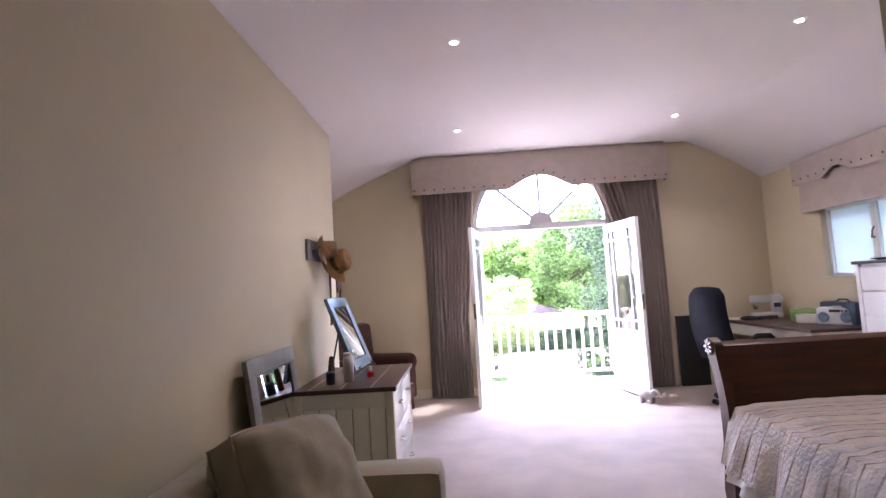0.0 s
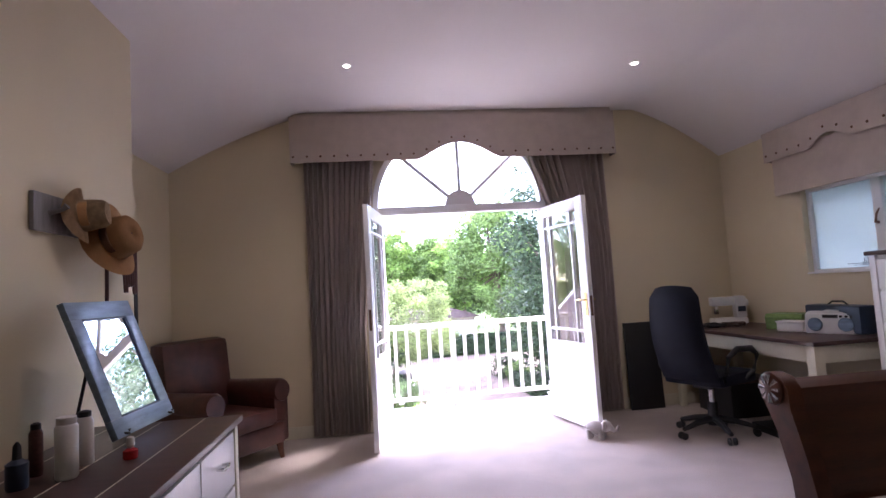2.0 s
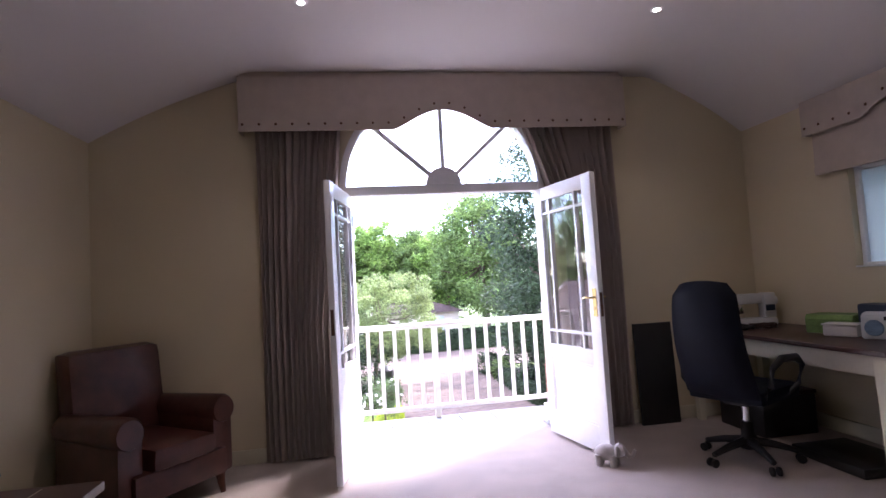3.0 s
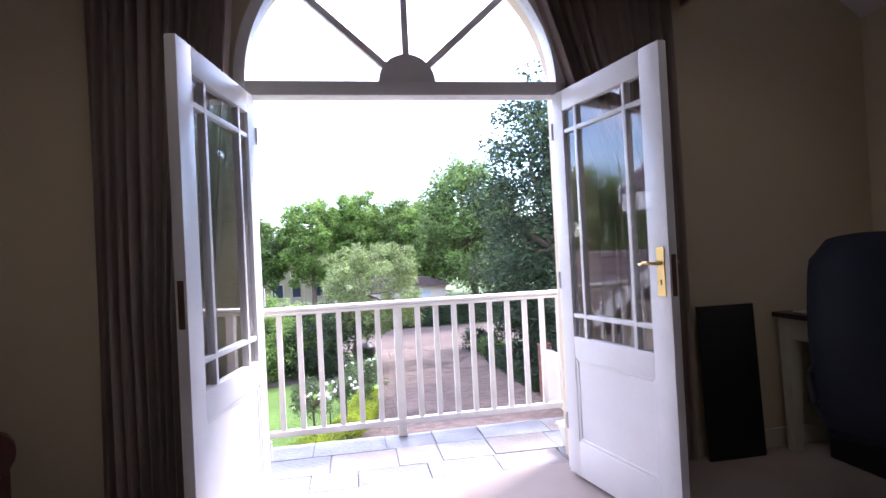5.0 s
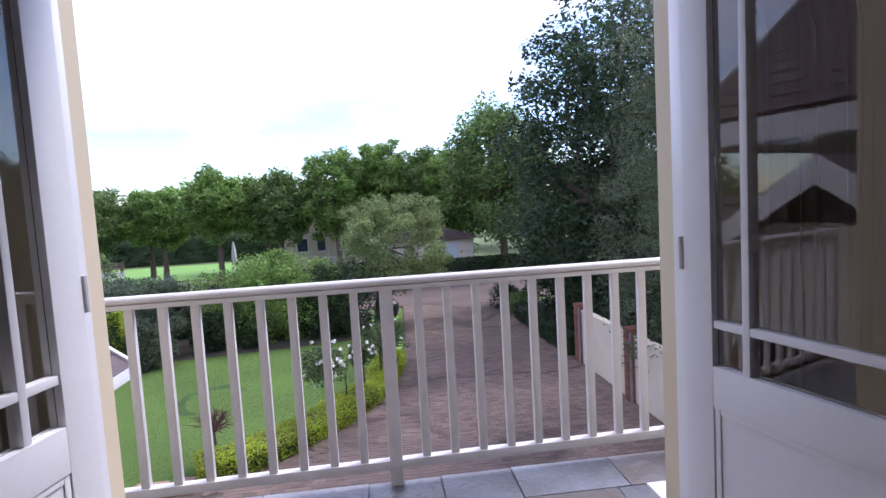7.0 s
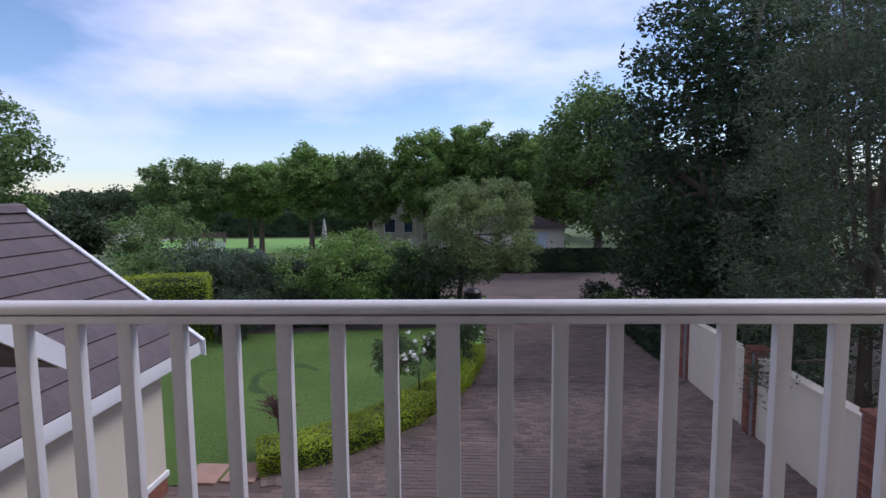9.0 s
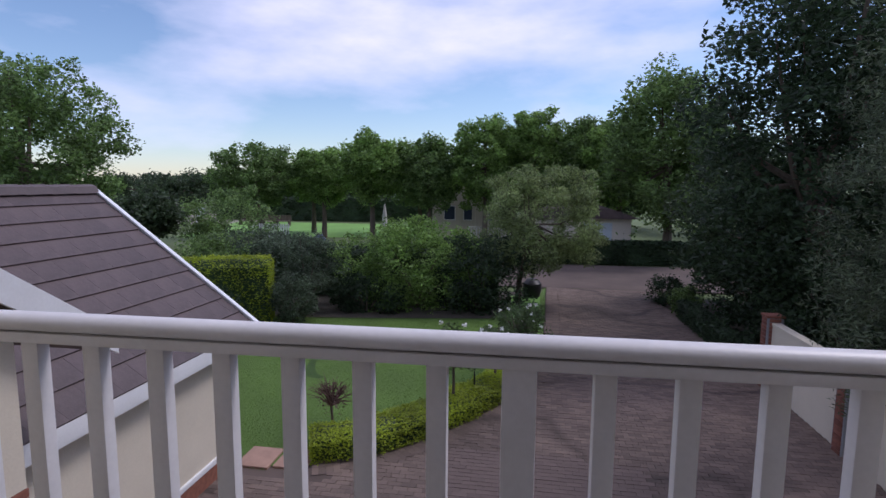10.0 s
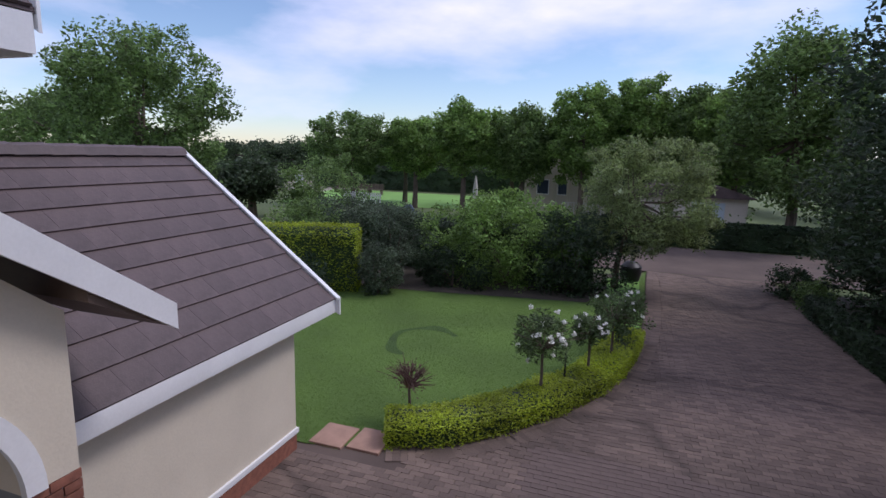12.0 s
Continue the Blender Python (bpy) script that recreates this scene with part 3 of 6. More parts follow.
def pelmet(name, label, at, length, drop, hump0, hump1, rise, depth, batten=0.0):
    t = thing(name, label, "pelmet", at)
    pr = pelmet_profile(length, 0.0, hump0, hump1, rise, drop)
    bm = prism(bm_new(), pr, "y", 0.0, 0.016)
    part("front_board", bm, M_VALANCE, t, smooth=25)
    bm = bm_new()
    box(bm, 0, 0.016, 0.016, depth, 0, drop)
    box(bm, length - 0.016, length, 0.016, depth, 0, drop)
    box(bm, 0.016, length - 0.016, 0.016, depth, drop - 0.016, drop)
    part("returns_and_top", bm, M_VALANCE, t)
    if batten:
        part("top_batten", cbox(0.02, length - 0.02, 0.02, 0.06, drop, drop + batten, bev=0.003), M_VALANCE, t)
    bm = bm_new()
    prism(bm, [(x, z - 0.004) for x, z in pr[:-2]] + [(x, z + 0.006) for x, z in pr[:-2][::-1]], "y", -0.004, 0.0)
    part("piping", bm, M_VALANCE, t, smooth=25)
    nst = int(length / 0.125)
    for k in range(nst + 1):
        x = 0.03 + (length - 0.06) * k / nst
        z = 0.055
        if hump0 < x < hump1:
            u = (x - hump0) / (hump1 - hump0)
            z += rise * (0.5 - 0.5 * math.cos(2 * math.pi * u)) ** 0.6
        bm = bm_new()
        lathe(bm, [(0.011, 0), (0.009, 0.004), (0.004, 0.007)], 10)
        part("stud", bm, M_STUD, t, at=pose(x, 0, z, 90))
    return t


pelmet("door_pelmet", "beige linen covered pelmet with dark studs and arched cut-out", pose(-1.555, 7.985, 2.565), 3.215, 0.44, 1.21, 2.02, 0.16, 0.13, 0.043)
pelmet("window_pelmet", "beige linen covered window pelmet with dark studs", pose(2.76, 7.35, 2.265, 0, 0, -90), 1.85, 0.265, 0.5, 0.9, 0.085, 0.098)
t = thing("roman_blind", "beige fabric roman blind drawn up under the pelmet", "blind", pose(0, 0, 0))
bm = bm_new()
prism(bm, [(2.80, 2.33), (2.80, 2.09), (2.795, 2.06), (2.80, 2.03), (2.79, 1.985), (2.80, 1.95), (2.83, 1.95), (2.84, 2.33)], "y", 5.56, 7.30)
part("folded_fabric", bm, M_VALANCE, t)


def curtain(name, label, x0, x1, xs0, xs1, z0, z1, yc, waves, seed, sweep=None):
    """Pleated cloth; x0..x1 at the top, xs0..xs1 at the hem."""
    bm = bm_new()
    rnd = random.Random(seed)
    nu, nz = waves * 8, 26
    ph = [rnd.uniform(-0.5, 0.5) for _ in range(waves + 2)]
    am = [rnd.uniform(0.7, 1.25) for _ in range(waves + 2)]
    rows = []
    for j in range(nz + 1):
        w = j / nz
        z = z1 + (z0 - z1) * w
        row = []
        for i in range(nu + 1):
            u = i / nu
            a = x0 + (x1 - x0) * u
            b = xs0 + (xs1 - xs0) * u
            s = w if sweep is None else sweep(w)
            x = a + (b - a) * s
            k = int(u * waves)
            f = u * waves * 2 * math.pi + ph[k] * 0.6
            y = yc + 0.033 * am[k] * math.sin(f) * (0.75 + 0.25 * w) + 0.01 * math.sin(f * 2.1 + seed + 2 * w)
            x += 0.008 * math.sin(3 * w + k + seed)
            row.append(bm.verts.new((x, y, z)))
        rows.append(row)
    for a, b in zip(rows, rows[1:]):
        for i in range(nu):
            bm.faces.new((a[i], a[i + 1], b[i + 1], b[i]))
    r = bmesh.ops.solidify(bm, geom=list(bm.faces), thickness=0.004)
    return solo(name, bm, M_CURTAIN, label, "curtain", "curtains at the door", smooth=80)


curtain("curtain", "taupe floor-length pleated curtain drawn back beside the door", -1.45, -0.78, -1.44, -0.93, 0.02, 2.62, 8.045, 12, 1, lambda w: min(1.0, 1.6 * w))
curtain("curtain", "taupe floor-length pleated curtain swept aside by the door leaf", 0.72, 1.53, 1.06, 1.54, 0.02, 2.62, 8.045, 12, 2, lambda w: min(1.0, 2.6 * w))

# ---- balcony ----
BX0, BX1 = -1.95, 2.05
structure("balcony_slab", cbox(BX0, BX1, 8.25, 9.045, -0.3, -0.012), M_GROUT, "balcony slab with grey grout bed")
for ob_name, b in (("balcony_plinth", (1.27, 1.5, 8.52, 8.98, -0.002, 0.13)),):
    structure(ob_name, cbox(*b, bev=0.012), M_WHITE, "white rounded masonry plinth at the balcony edge")
rail = thing("balcony_railing", "white painted wooden balcony railing with square balusters", "railing", pose(0.012, 9.012, 0, 0, 0, 1.0))
bm = bm_new()
prof = [(-0.018, 0.889), (-0.024, 0.893), (-0.026, 0.902), (-0.023, 0.911), (-0.014, 0.918), (0.0, 0.921), (0.014, 0.918), (0.023, 0.911), (0.026, 0.902), (0.024, 0.893), (0.018, 0.889)]
prism(bm, prof, "x", -1.96, 2.03)
part("handrail", bm, M_RAIL, rail, smooth=50)
part("upper_rail", cbox(-1.96, 2.03, -0.022, 0.022, 0.866, 0.886, bev=0.003), M_RAIL, rail)
part("lower_rail", cbox(-1.96, 2.03, -0.022, 0.022, 0.075, 0.115, bev=0.004), M_RAIL, rail)
bm_post = finish(cbox(-0.028, 0.028, -0.02, 0.02, -0.002, 0.868, bev=0.003), "post", M_RAIL)
bm_bal = finish(cbox(-0.0175, 0.0175, -0.014, 0.014, 0.115, 0.868, bev=0.003), "baluster", M_RAIL)
for x in (-1.93, 0.0, 2.0):
    o = new("post", bm_post)
    o.parent, o.location = rail, (x, 0, 0)
for s in (-1, 1):
    for k in range(15):
        x = s * 0.137 + s * 0.1285 * k
        if abs(x) < 1.93:
            o = new("baluster", bm_bal)
            o.parent, o.location = rail, (x, 0, 0)

# ---- furniture and loose things of the room ----


def sofa():
    t = thing("sofa", "olive tan velvet sofa with rolled arm against the wall", "sofa", pose(-2.09, 1.66, 0))
    L, D = 2.2, 0.97
    part("base", soft(cbox(0.0, D - 0.06, 0, L, 0.1, 0.36, bev=0.03), 0.006, 5), M_SOFA, t)
    part("backrest", soft(cbox(0.0, 0.24, 0, L, 0.3, 0.74, bev=0.07), 0.01, 4), M_SOFA, t)
    for y0 in (0.0, L - 0.24):
        part("arm", soft(cbox(0.05, D, y0, y0 + 0.24, 0.1, 0.59, bev=0.07), 0.008, 5), M_SOFA, t)
    for k in range(2):
        part("seat_cushion", soft(cbox(0.25, D - 0.02, 0.25 + 0.86 * k, 1.1 + 0.86 * k, 0.34, 0.48, bev=0.05), 0.008, 6), M_SOFA, t)
    for x in (0.06, D - 0.12):
        for y in (0.05, L - 0.1):
            part("foot", cbox(x, x + 0.05, y, y + 0.05, 0, 0.11, bev=0.006), M_DARKWOOD, t)


sofa()


def pillow(name, label, at, w, h, d, material):
    t = thing(name, label, "cushion", at)
    bm = bm_new()
    n, GUS = 18, 0.055
    rows = {}
    for s in (-1, 1):
        for i in range(n + 1):
            for j in range(n + 1):
                u, v = 2 * i / n - 1, 2 * j / n - 1
                e = max(0.0, (1 - u ** 4) * (1 - v ** 4)) ** 0.55
                k = 1 - 0.06 * (u * u * v * v)
                z = s * (GUS + d * e) + 0.035 * noise.noise(Vector((u * 3, v * 2.5, s * 2.0))) * e
                rows[(s, i, j)] = bm.verts.new((u * w * k, z, v * h * k))
    for s in (-1, 1):
        for i in range(n):
            for j in range(n):
                q = [rows[(s, i, j)], rows[(s, i + 1, j)], rows[(s, i + 1, j + 1)], rows[(s, i, j + 1)]]
                bm.faces.new(q if s == -1 else q[::-1])
    # the boxed edge between the two faces
    rim = [(i, 0) for i in range(n)] + [(n, j) for j in range(n)] + [(i, n) for i in range(n, 0, -1)] + [(0, j) for j in range(n, 0, -1)]
    for a, b in zip(rim, rim[1:] + rim[:1]):
        bm.faces.new((rows[(-1, *a)], rows[(1, *a)], rows[(1, *b)], rows[(-1, *b)]))
    bmesh.ops.recalc_face_normals(bm, faces=bm.faces)
    part("cover", bm, material, t, smooth=50)
    pts = []
    for u, v in [(a, -1) for a in np.linspace(-1, 1, 10)] + [(1, b) for b in np.linspace(-1, 1, 10)][1:] + [(a, 1) for a in np.linspace(1, -1, 10)][1:] + [(-1, b) for b in np.linspace(1, -1, 10)][1:]:
        k = 1 - 0.06 * (u * u * v * v)
        pts.append((u * w * k, 0, v * h * k))
    for s in (-1, 1):
        bm = bm_new()
        tube(bm, [(x, s * GUS, z) for x, y, z in pts], 0.006, 6)
        part("piping", bm, material, t)
    return t


pillow("sofa_cushion", "plump olive tan cushion with piped edges on the sofa", pose(-1.66, 3.36, 0.615, -30, 6, 72), 0.31, 0.27, 0.115, M_SOFA)


def drawer_chest(name, label, at, w, d, h, rows, cols, top_mat, body_mat, front_mat, side_grooves, handle):
    """Front looks along local -y; w along x."""
    t = thing(name, label, "chest of drawers", at)
    body = part("body", cbox(0.02, w - 0.02, 0.022, d, 0.06, h - 0.03), body_mat, t)
    part("top", cbox(-0.015, w + 0.015, -0.02, d, h - 0.028, h, bev=0.006), top_mat, t)
    for x in (0.0, w - 0.045):
        for y in (0.0, d - 0.045):
            part("corner_post", cbox(x, x + 0.045, y, y + 0.045, 0, h - 0.028, bev=0.003), body_mat, t)
    dw, dh = (w - 0.09) / cols, (h - 0.13) / rows
    for r in range(rows):
        for c in range(cols):
            x0, z0 = 0.045 + c * dw, 0.08 + r * dh
            f = part("drawer_front", cbox(x0 + 0.006, x0 + dw - 0.006, 0.004, 0.024, z0 + 0.006, z0 + dh - 0.006, bev=0.003), front_mat, t)
            if handle:
                bm = bm_new()
                xc, zc = x0 + dw / 2, z0 + dh * 0.6
                tube(bm, [(xc - 0.035, 0.004, zc), (xc - 0.035, -0.022, zc), (xc, -0.028, zc), (xc + 0.035, -0.022, zc), (xc + 0.035, 0.004, zc)], 0.006, 8)
                part("handle", bm, M_CHROME, f, "chrome bar handle")
    if side_grooves:
        for x in (0.0085, w - 0.0205):
            for k in range(5):
                y0 = 0.05 + k * (d - 0.1) / 5
                part("side_board", cbox(x, x + 0.012, y0 + 0.004, y0 + (d - 0.1) / 5 - 0.004, 0.1, h - 0.12, bev=0.003), body_mat, t)
            part("side_rail", cbox(x - 0.004, x + 0.016, 0.05, d - 0.05, h - 0.12, h - 0.03, bev=0.003), body_mat, t)
            part("groove_back", cbox(x + 0.003, x + 0.008, 0.05, d - 0.05, 0.1, h - 0.12), M_GROOVE, t)
    return t


# chest by the side wall: its drawers look into the room (+x)
drawer_chest("drawer_chest", "cream wooden chest of drawers with dark planked top", pose(-1.43, 4.44, 0, 0, 0, 90), 0.95, 0.59, 0.81, 3, 2, M_DARKWOOD, M_CREAMWOOD, M_WHITE, True, True)
for k, x in enumerate((-1.56, -1.74, -1.93)):
    o = solo("top_inlay", cbox(x - 0.002, x + 0.002, 4.44, 5.38, 0.8095, 0.8105), M_CREAMWOOD, "pale joint line in the dark chest top", "inlay", "chest top joints", smooth=0)
drawer_chest("tall_chest", "tall white chest of drawers with dark top", pose(2.46, 6.12, 0, 0, 0, -90), 0.95, 0.38, 1.38, 6, 1, M_DARKWOOD, M_WHITE, M_WHITE, False, True)
o = solo("dish", lathe(bm_new(), [(0.05, 0), (0.09, 0.012), (0.1, 0.02), (0.085, 0.016), (0.03, 0.008)], 20), M_BLUEBOX, "dark shallow dish on the tall chest", "dish", at=pose(2.62, 5.98, 1.38))
o = solo("small_figurine", lathe(bm_new(), [(0.03, 0), (0.035, 0.03), (0.02, 0.06), (0.026, 0.085), (0.012, 0.11)], 12), M_BLUEBOX, "dark small ornament on the tall chest", "ornament", at=pose(2.66, 5.78, 1.38))


def picture_frame(name, label, at, w, h, fw, material, stand):
    """A mirror in a flat frame standing up along local z, looking along local -y."""
    t = thing(name, label, "mirror", at)
    for b in ((0, w, 0, fw), (0, w, h - fw, h)):
        part("frame_rail", cbox(b[0], b[1], -0.014, 0.012, b[2], b[3], bev=0.004), material, t)
    for b in ((0, fw), (w - fw, w)):
        part("frame_stile", cbox(b[0], b[1], -0.0145, 0.0115, fw, h - fw, bev=0.004), material, t)
    bm = bm_new()
    q = 0.008
    for b in ((fw, w - fw, fw, fw + q), (fw, w - fw, h - fw - q, h - fw), (fw, fw + q, fw + q, h - fw - q), (w - fw - q, w - fw, fw + q, h - fw - q)):
        box(bm, b[0], b[1], -0.011, 0.004, b[2], b[3])
    part("inner_bead", bm, M_BLUEBOX, t, smooth=0)
    part("mirror_glass", cbox(fw, w - fw, -0.006, 0.0, fw, h - fw), M_MIRROR, t, smooth=0)
    part("back_board", cbox(0.01, w - 0.01, 0.012, 0.016, 0.01, h - 0.01), M_BLACK, t)
    if stand:
        for x in (0.05, w - 0.05):
            bm = bm_new()
            tube(bm, [(x, 0.016, h * 0.55), (x, 0.21, 0.012)], 0.006, 6)
            part("easel_leg", bm, M_BLACK, t, "black easel leg")
            bm = bm_new()
            tube(bm, [(x, 0.0, 0.02), (x, -0.03, 0.004), (x, -0.035, 0.02)], 0.005, 6)
            part("easel_hook", bm, M_BLACK, t)
    return t


picture_frame("table_mirror", "blue limed wooden framed mirror on a black easel", pose(-1.775, 5.05, 0.822, -21, 0, 85), 0.44, 0.55, 0.072, M_BLUEFRAME, True)
picture_frame("leaning_mirror", "grey limed wooden framed mirror leaning on the wall", pose(-1.965, 3.86, 0.25, -7, 0, 90), 0.7, 0.82, 0.085, M_GREYFRAME, False)
part_block = solo("mirror_prop", cbox(-2.09, -1.94, 3.88, 4.4, 0.0, 0.25, bev=0.01), M_DARKWOOD, "low dark wooden box under the leaning mirror", "box")


def bottle(name, label, x, y, prof, material, cap=None):
    t = thing(name, label, "bottle", pose(x + 0.03, y + 0.06, 0.81) @ Matrix.Diagonal((0.86, 0.86, 0.8, 1)), "bottles on the chest")
    part("body", lathe(bm_new(), prof, 18), material, t)
    if cap:
        part("cap", lathe(bm_new(), cap[0], 16), cap[1], t)
    return t


bottle("lotion_bottle", "dark pump bottle on the chest", -1.87, 4.56, [(0.03, 0), (0.033, 0.01), (0.033, 0.09), (0.014, 0.105)], M_BLUEBOX, ([(0.014, 0.105), (0.012, 0.15), (0.004, 0.165)], M_BLACK))
bottle("lotion_bottle", "tall milky lotion bottle on the chest", -1.77, 4.62, [(0.03, 0), (0.036, 0.01), (0.036, 0.19), (0.03, 0.2)], M_FROSTBOTTLE, ([(0.031, 0.2), (0.031, 0.225), (0.027, 0.228)], M_FROSTBOTTLE))
bottle("lotion_bottle", "milky lotion bottle with flat cap", -1.79, 4.76, [(0.026, 0), (0.03, 0.01), (0.03, 0.17), (0.022, 0.19)], M_FROSTBOTTLE, ([(0.022, 0.19), (0.022, 0.21), (0.01, 0.215)], M_BLACK))
bottle("spray_can", "red cosmetic tube behind the bottles", -1.89, 4.68, [(0.02, 0), (0.022, 0.01), (0.022, 0.16), (0.016, 0.175)], M_BELT, ([(0.016, 0.175), (0.016, 0.195), (0.008, 0.2)], M_BLACK))
bottle("perfume_bottle", "small red perfume bottle with clear stopper", -1.66, 4.78, [(0.024, 0), (0.027, 0.006), (0.027, 0.035), (0.01, 0.045)], M_REDGLASS, ([(0.01, 0.045), (0.016, 0.055), (0.013, 0.085), (0.004, 0.09)], M_FROSTBOTTLE))

# coat rack with hats and beads
rk = thing("hat_rack", "grey wooden wall rack with pegs", "rack", pose(XN, 5.14, 1.63))
part("back_board", cbox(0.002, 0.022, 0, 0.8, 0, 0.155, bev=0.004), M_GREYFRAME, rk)
for k in range(4):
    bm = bm_new()
    tube(bm, [(0.02, 0.1 + 0.2 * k, 0.08), (0.07, 0.1 + 0.2 * k, 0.09), (0.09, 0.1 + 0.2 * k, 0.105)], [0.011, 0.009, 0.014], 8)
    part("peg", bm, M_GREYFRAME, rk)


def hat(name, label, at, r, material, band):
    t = thing(name, label, "hat", at, "hats on the rack")
    n = 28
    bm = bm_new()
    prof = [(r, 0.0), (r * 0.8, 0.012), (r * 0.58, 0.018), (r * 0.55, 0.05), (r * 0.5, 0.1), (r * 0.4, 0.118), (r * 0.15, 0.112), (0.004, 0.108)]
    rings = []
    for rr, z in prof:
        rings.append([bm.verts.new((rr * 1.1 * math.cos(2 * math.pi * k / n), rr * math.sin(2 * math.pi * k / n), z + 0.025 * (rr / r) ** 3 * math.cos(4 * math.pi * k / n))) for k in range(n)])
    for a, b in zip(rings, rings[1:]):
        for k in range(n):
            bm.faces.new((a[k], a[(k + 1) % n], b[(k + 1) % n], b[k]))
    bmesh.ops.solidify(bm, geom=list(bm.faces), thickness=0.004)
    part("crown_and_brim", bm, material, t, smooth=60)
    bm = bm_new()
    lathe(bm, [(r * 0.6, 0.02), (r * 0.605, 0.03), (r * 0.585, 0.052), (r * 0.56, 0.053)], 24)
    part("band", bm, band, t, "dark hat band")
    return t


hat("sun_hat", "brown felt hat with dark band hung on a peg", pose(-2.0, 5.53, 1.62, 0, 76, -14), 0.16, M_STRAW, M_STUD)
hat("straw_hat", "pale straw hat hung on the rack", pose(-2.055, 5.36, 1.71, 0, 84, 10), 0.11, M_STRAW2, M_STRAW)
rnd = random.Random(9)
for k in range(5):
    y0 = 5.76 + 0.025 * k
    bm = bm_new()
    w, dz = 0.02 + 0.006 * rnd.random(), 0.3 + 0.1 * rnd.random()
    tube(bm, [(-2.045, y0 - w, 1.725), (-2.04, y0 - w, 1.72 - dz * 0.6), (-2.04, y0 - w * 0.4, 1.72 - dz), (-2.04, y0 + w * 0.6, 1.72 - dz), (-2.045, y0 + w, 1.72 - dz * 0.6), (-2.045, y0 + w, 1.725)], 0.006 + 0.002 * rnd.random(), 7)
    solo("bead_necklace", bm, M_BELT, "long dark red bead necklace hung on the rack", "necklace", "necklaces on the rack")
bm = bm_new()
tube(bm, [(-2.06, 5.62, 1.72), (-2.065, 5.62, 1.3), (-2.07, 5.625, 1.12)], 0.009, 8)
solo("leather_strap", bm, M_BELT, "thin reddish leather strap hanging from the rack", "strap")
bm = bm_new()
tube(bm, [(-2.05, 5.88, 1.4), (-2.05, 5.885, 1.2), (-2.05, 5.9, 1.19), (-2.05, 5.9, 1.38), (-2.05, 5.88, 1.5), (-2.05, 5.86, 1.73)], 0.006, 8)
solo("leather_strap", bm, M_BLACK, "dark looped strap hanging from the rack", "strap")


def armchair():
    t = thing("armchair", "worn oxblood leather club armchair", "armchair", pose(-2.11, 7.55, 0, 0, 0, -36) @ Matrix.Diagonal((0.95, 0.97, 1.0, 1)))
    part("base", soft(cbox(-0.36, 0.4, -0.33, 0.33, 0.12, 0.3, bev=0.03), 0.006, 6), M_LEATHER, t)
    part("seat_cushion", soft(cbox(-0.26, 0.43, -0.23, 0.23, 0.29, 0.43, bev=0.05), 0.008, 7), M_LEATHER, t)
    bm = cbox(-0.42, -0.22, -0.33, 0.33, 0.25, 1.0, bev=0.07)
    bmesh.ops.transform(bm, matrix=Matrix.Shear("XY", 4, (0.0, 0.0)), verts=bm.verts)
    for v in bm.verts:
        v.co.x -= 0.12 * (v.co.z - 0.3)
    part("backrest", soft(bm, 0.008, 5), M_LEATHER, t)
    for s in (-1, 1):
        bm = cbox(-0.32, 0.36, s * 0.33 - 0.08, s * 0.33 + 0.08, 0.12, 0.55, bev=0.03)
        part("arm", bm, M_LEATHER, t)
        bm = bm_new()
        tube(bm, [(-0.32, s * 0.335, 0.53), (0.0, s * 0.335, 0.535), (0.34, s * 0.335, 0.54), (0.37, s * 0.335, 0.54)], [0.09, 0.095, 0.1, 0.085], 16)
        part("arm_roll", bm, M_LEATHER, t)
        for x in (-0.34, 0.35):
            bm = bm_new()
            tube(bm, [(x, s * 0.3, 0.13), (x + 0.01, s * 0.3, 0.07), (x + 0.03, s * 0.3, 0.0)], [0.035, 0.025, 0.018], 10)
            part("leg", bm, M_BEDWOOD, t)


armchair()


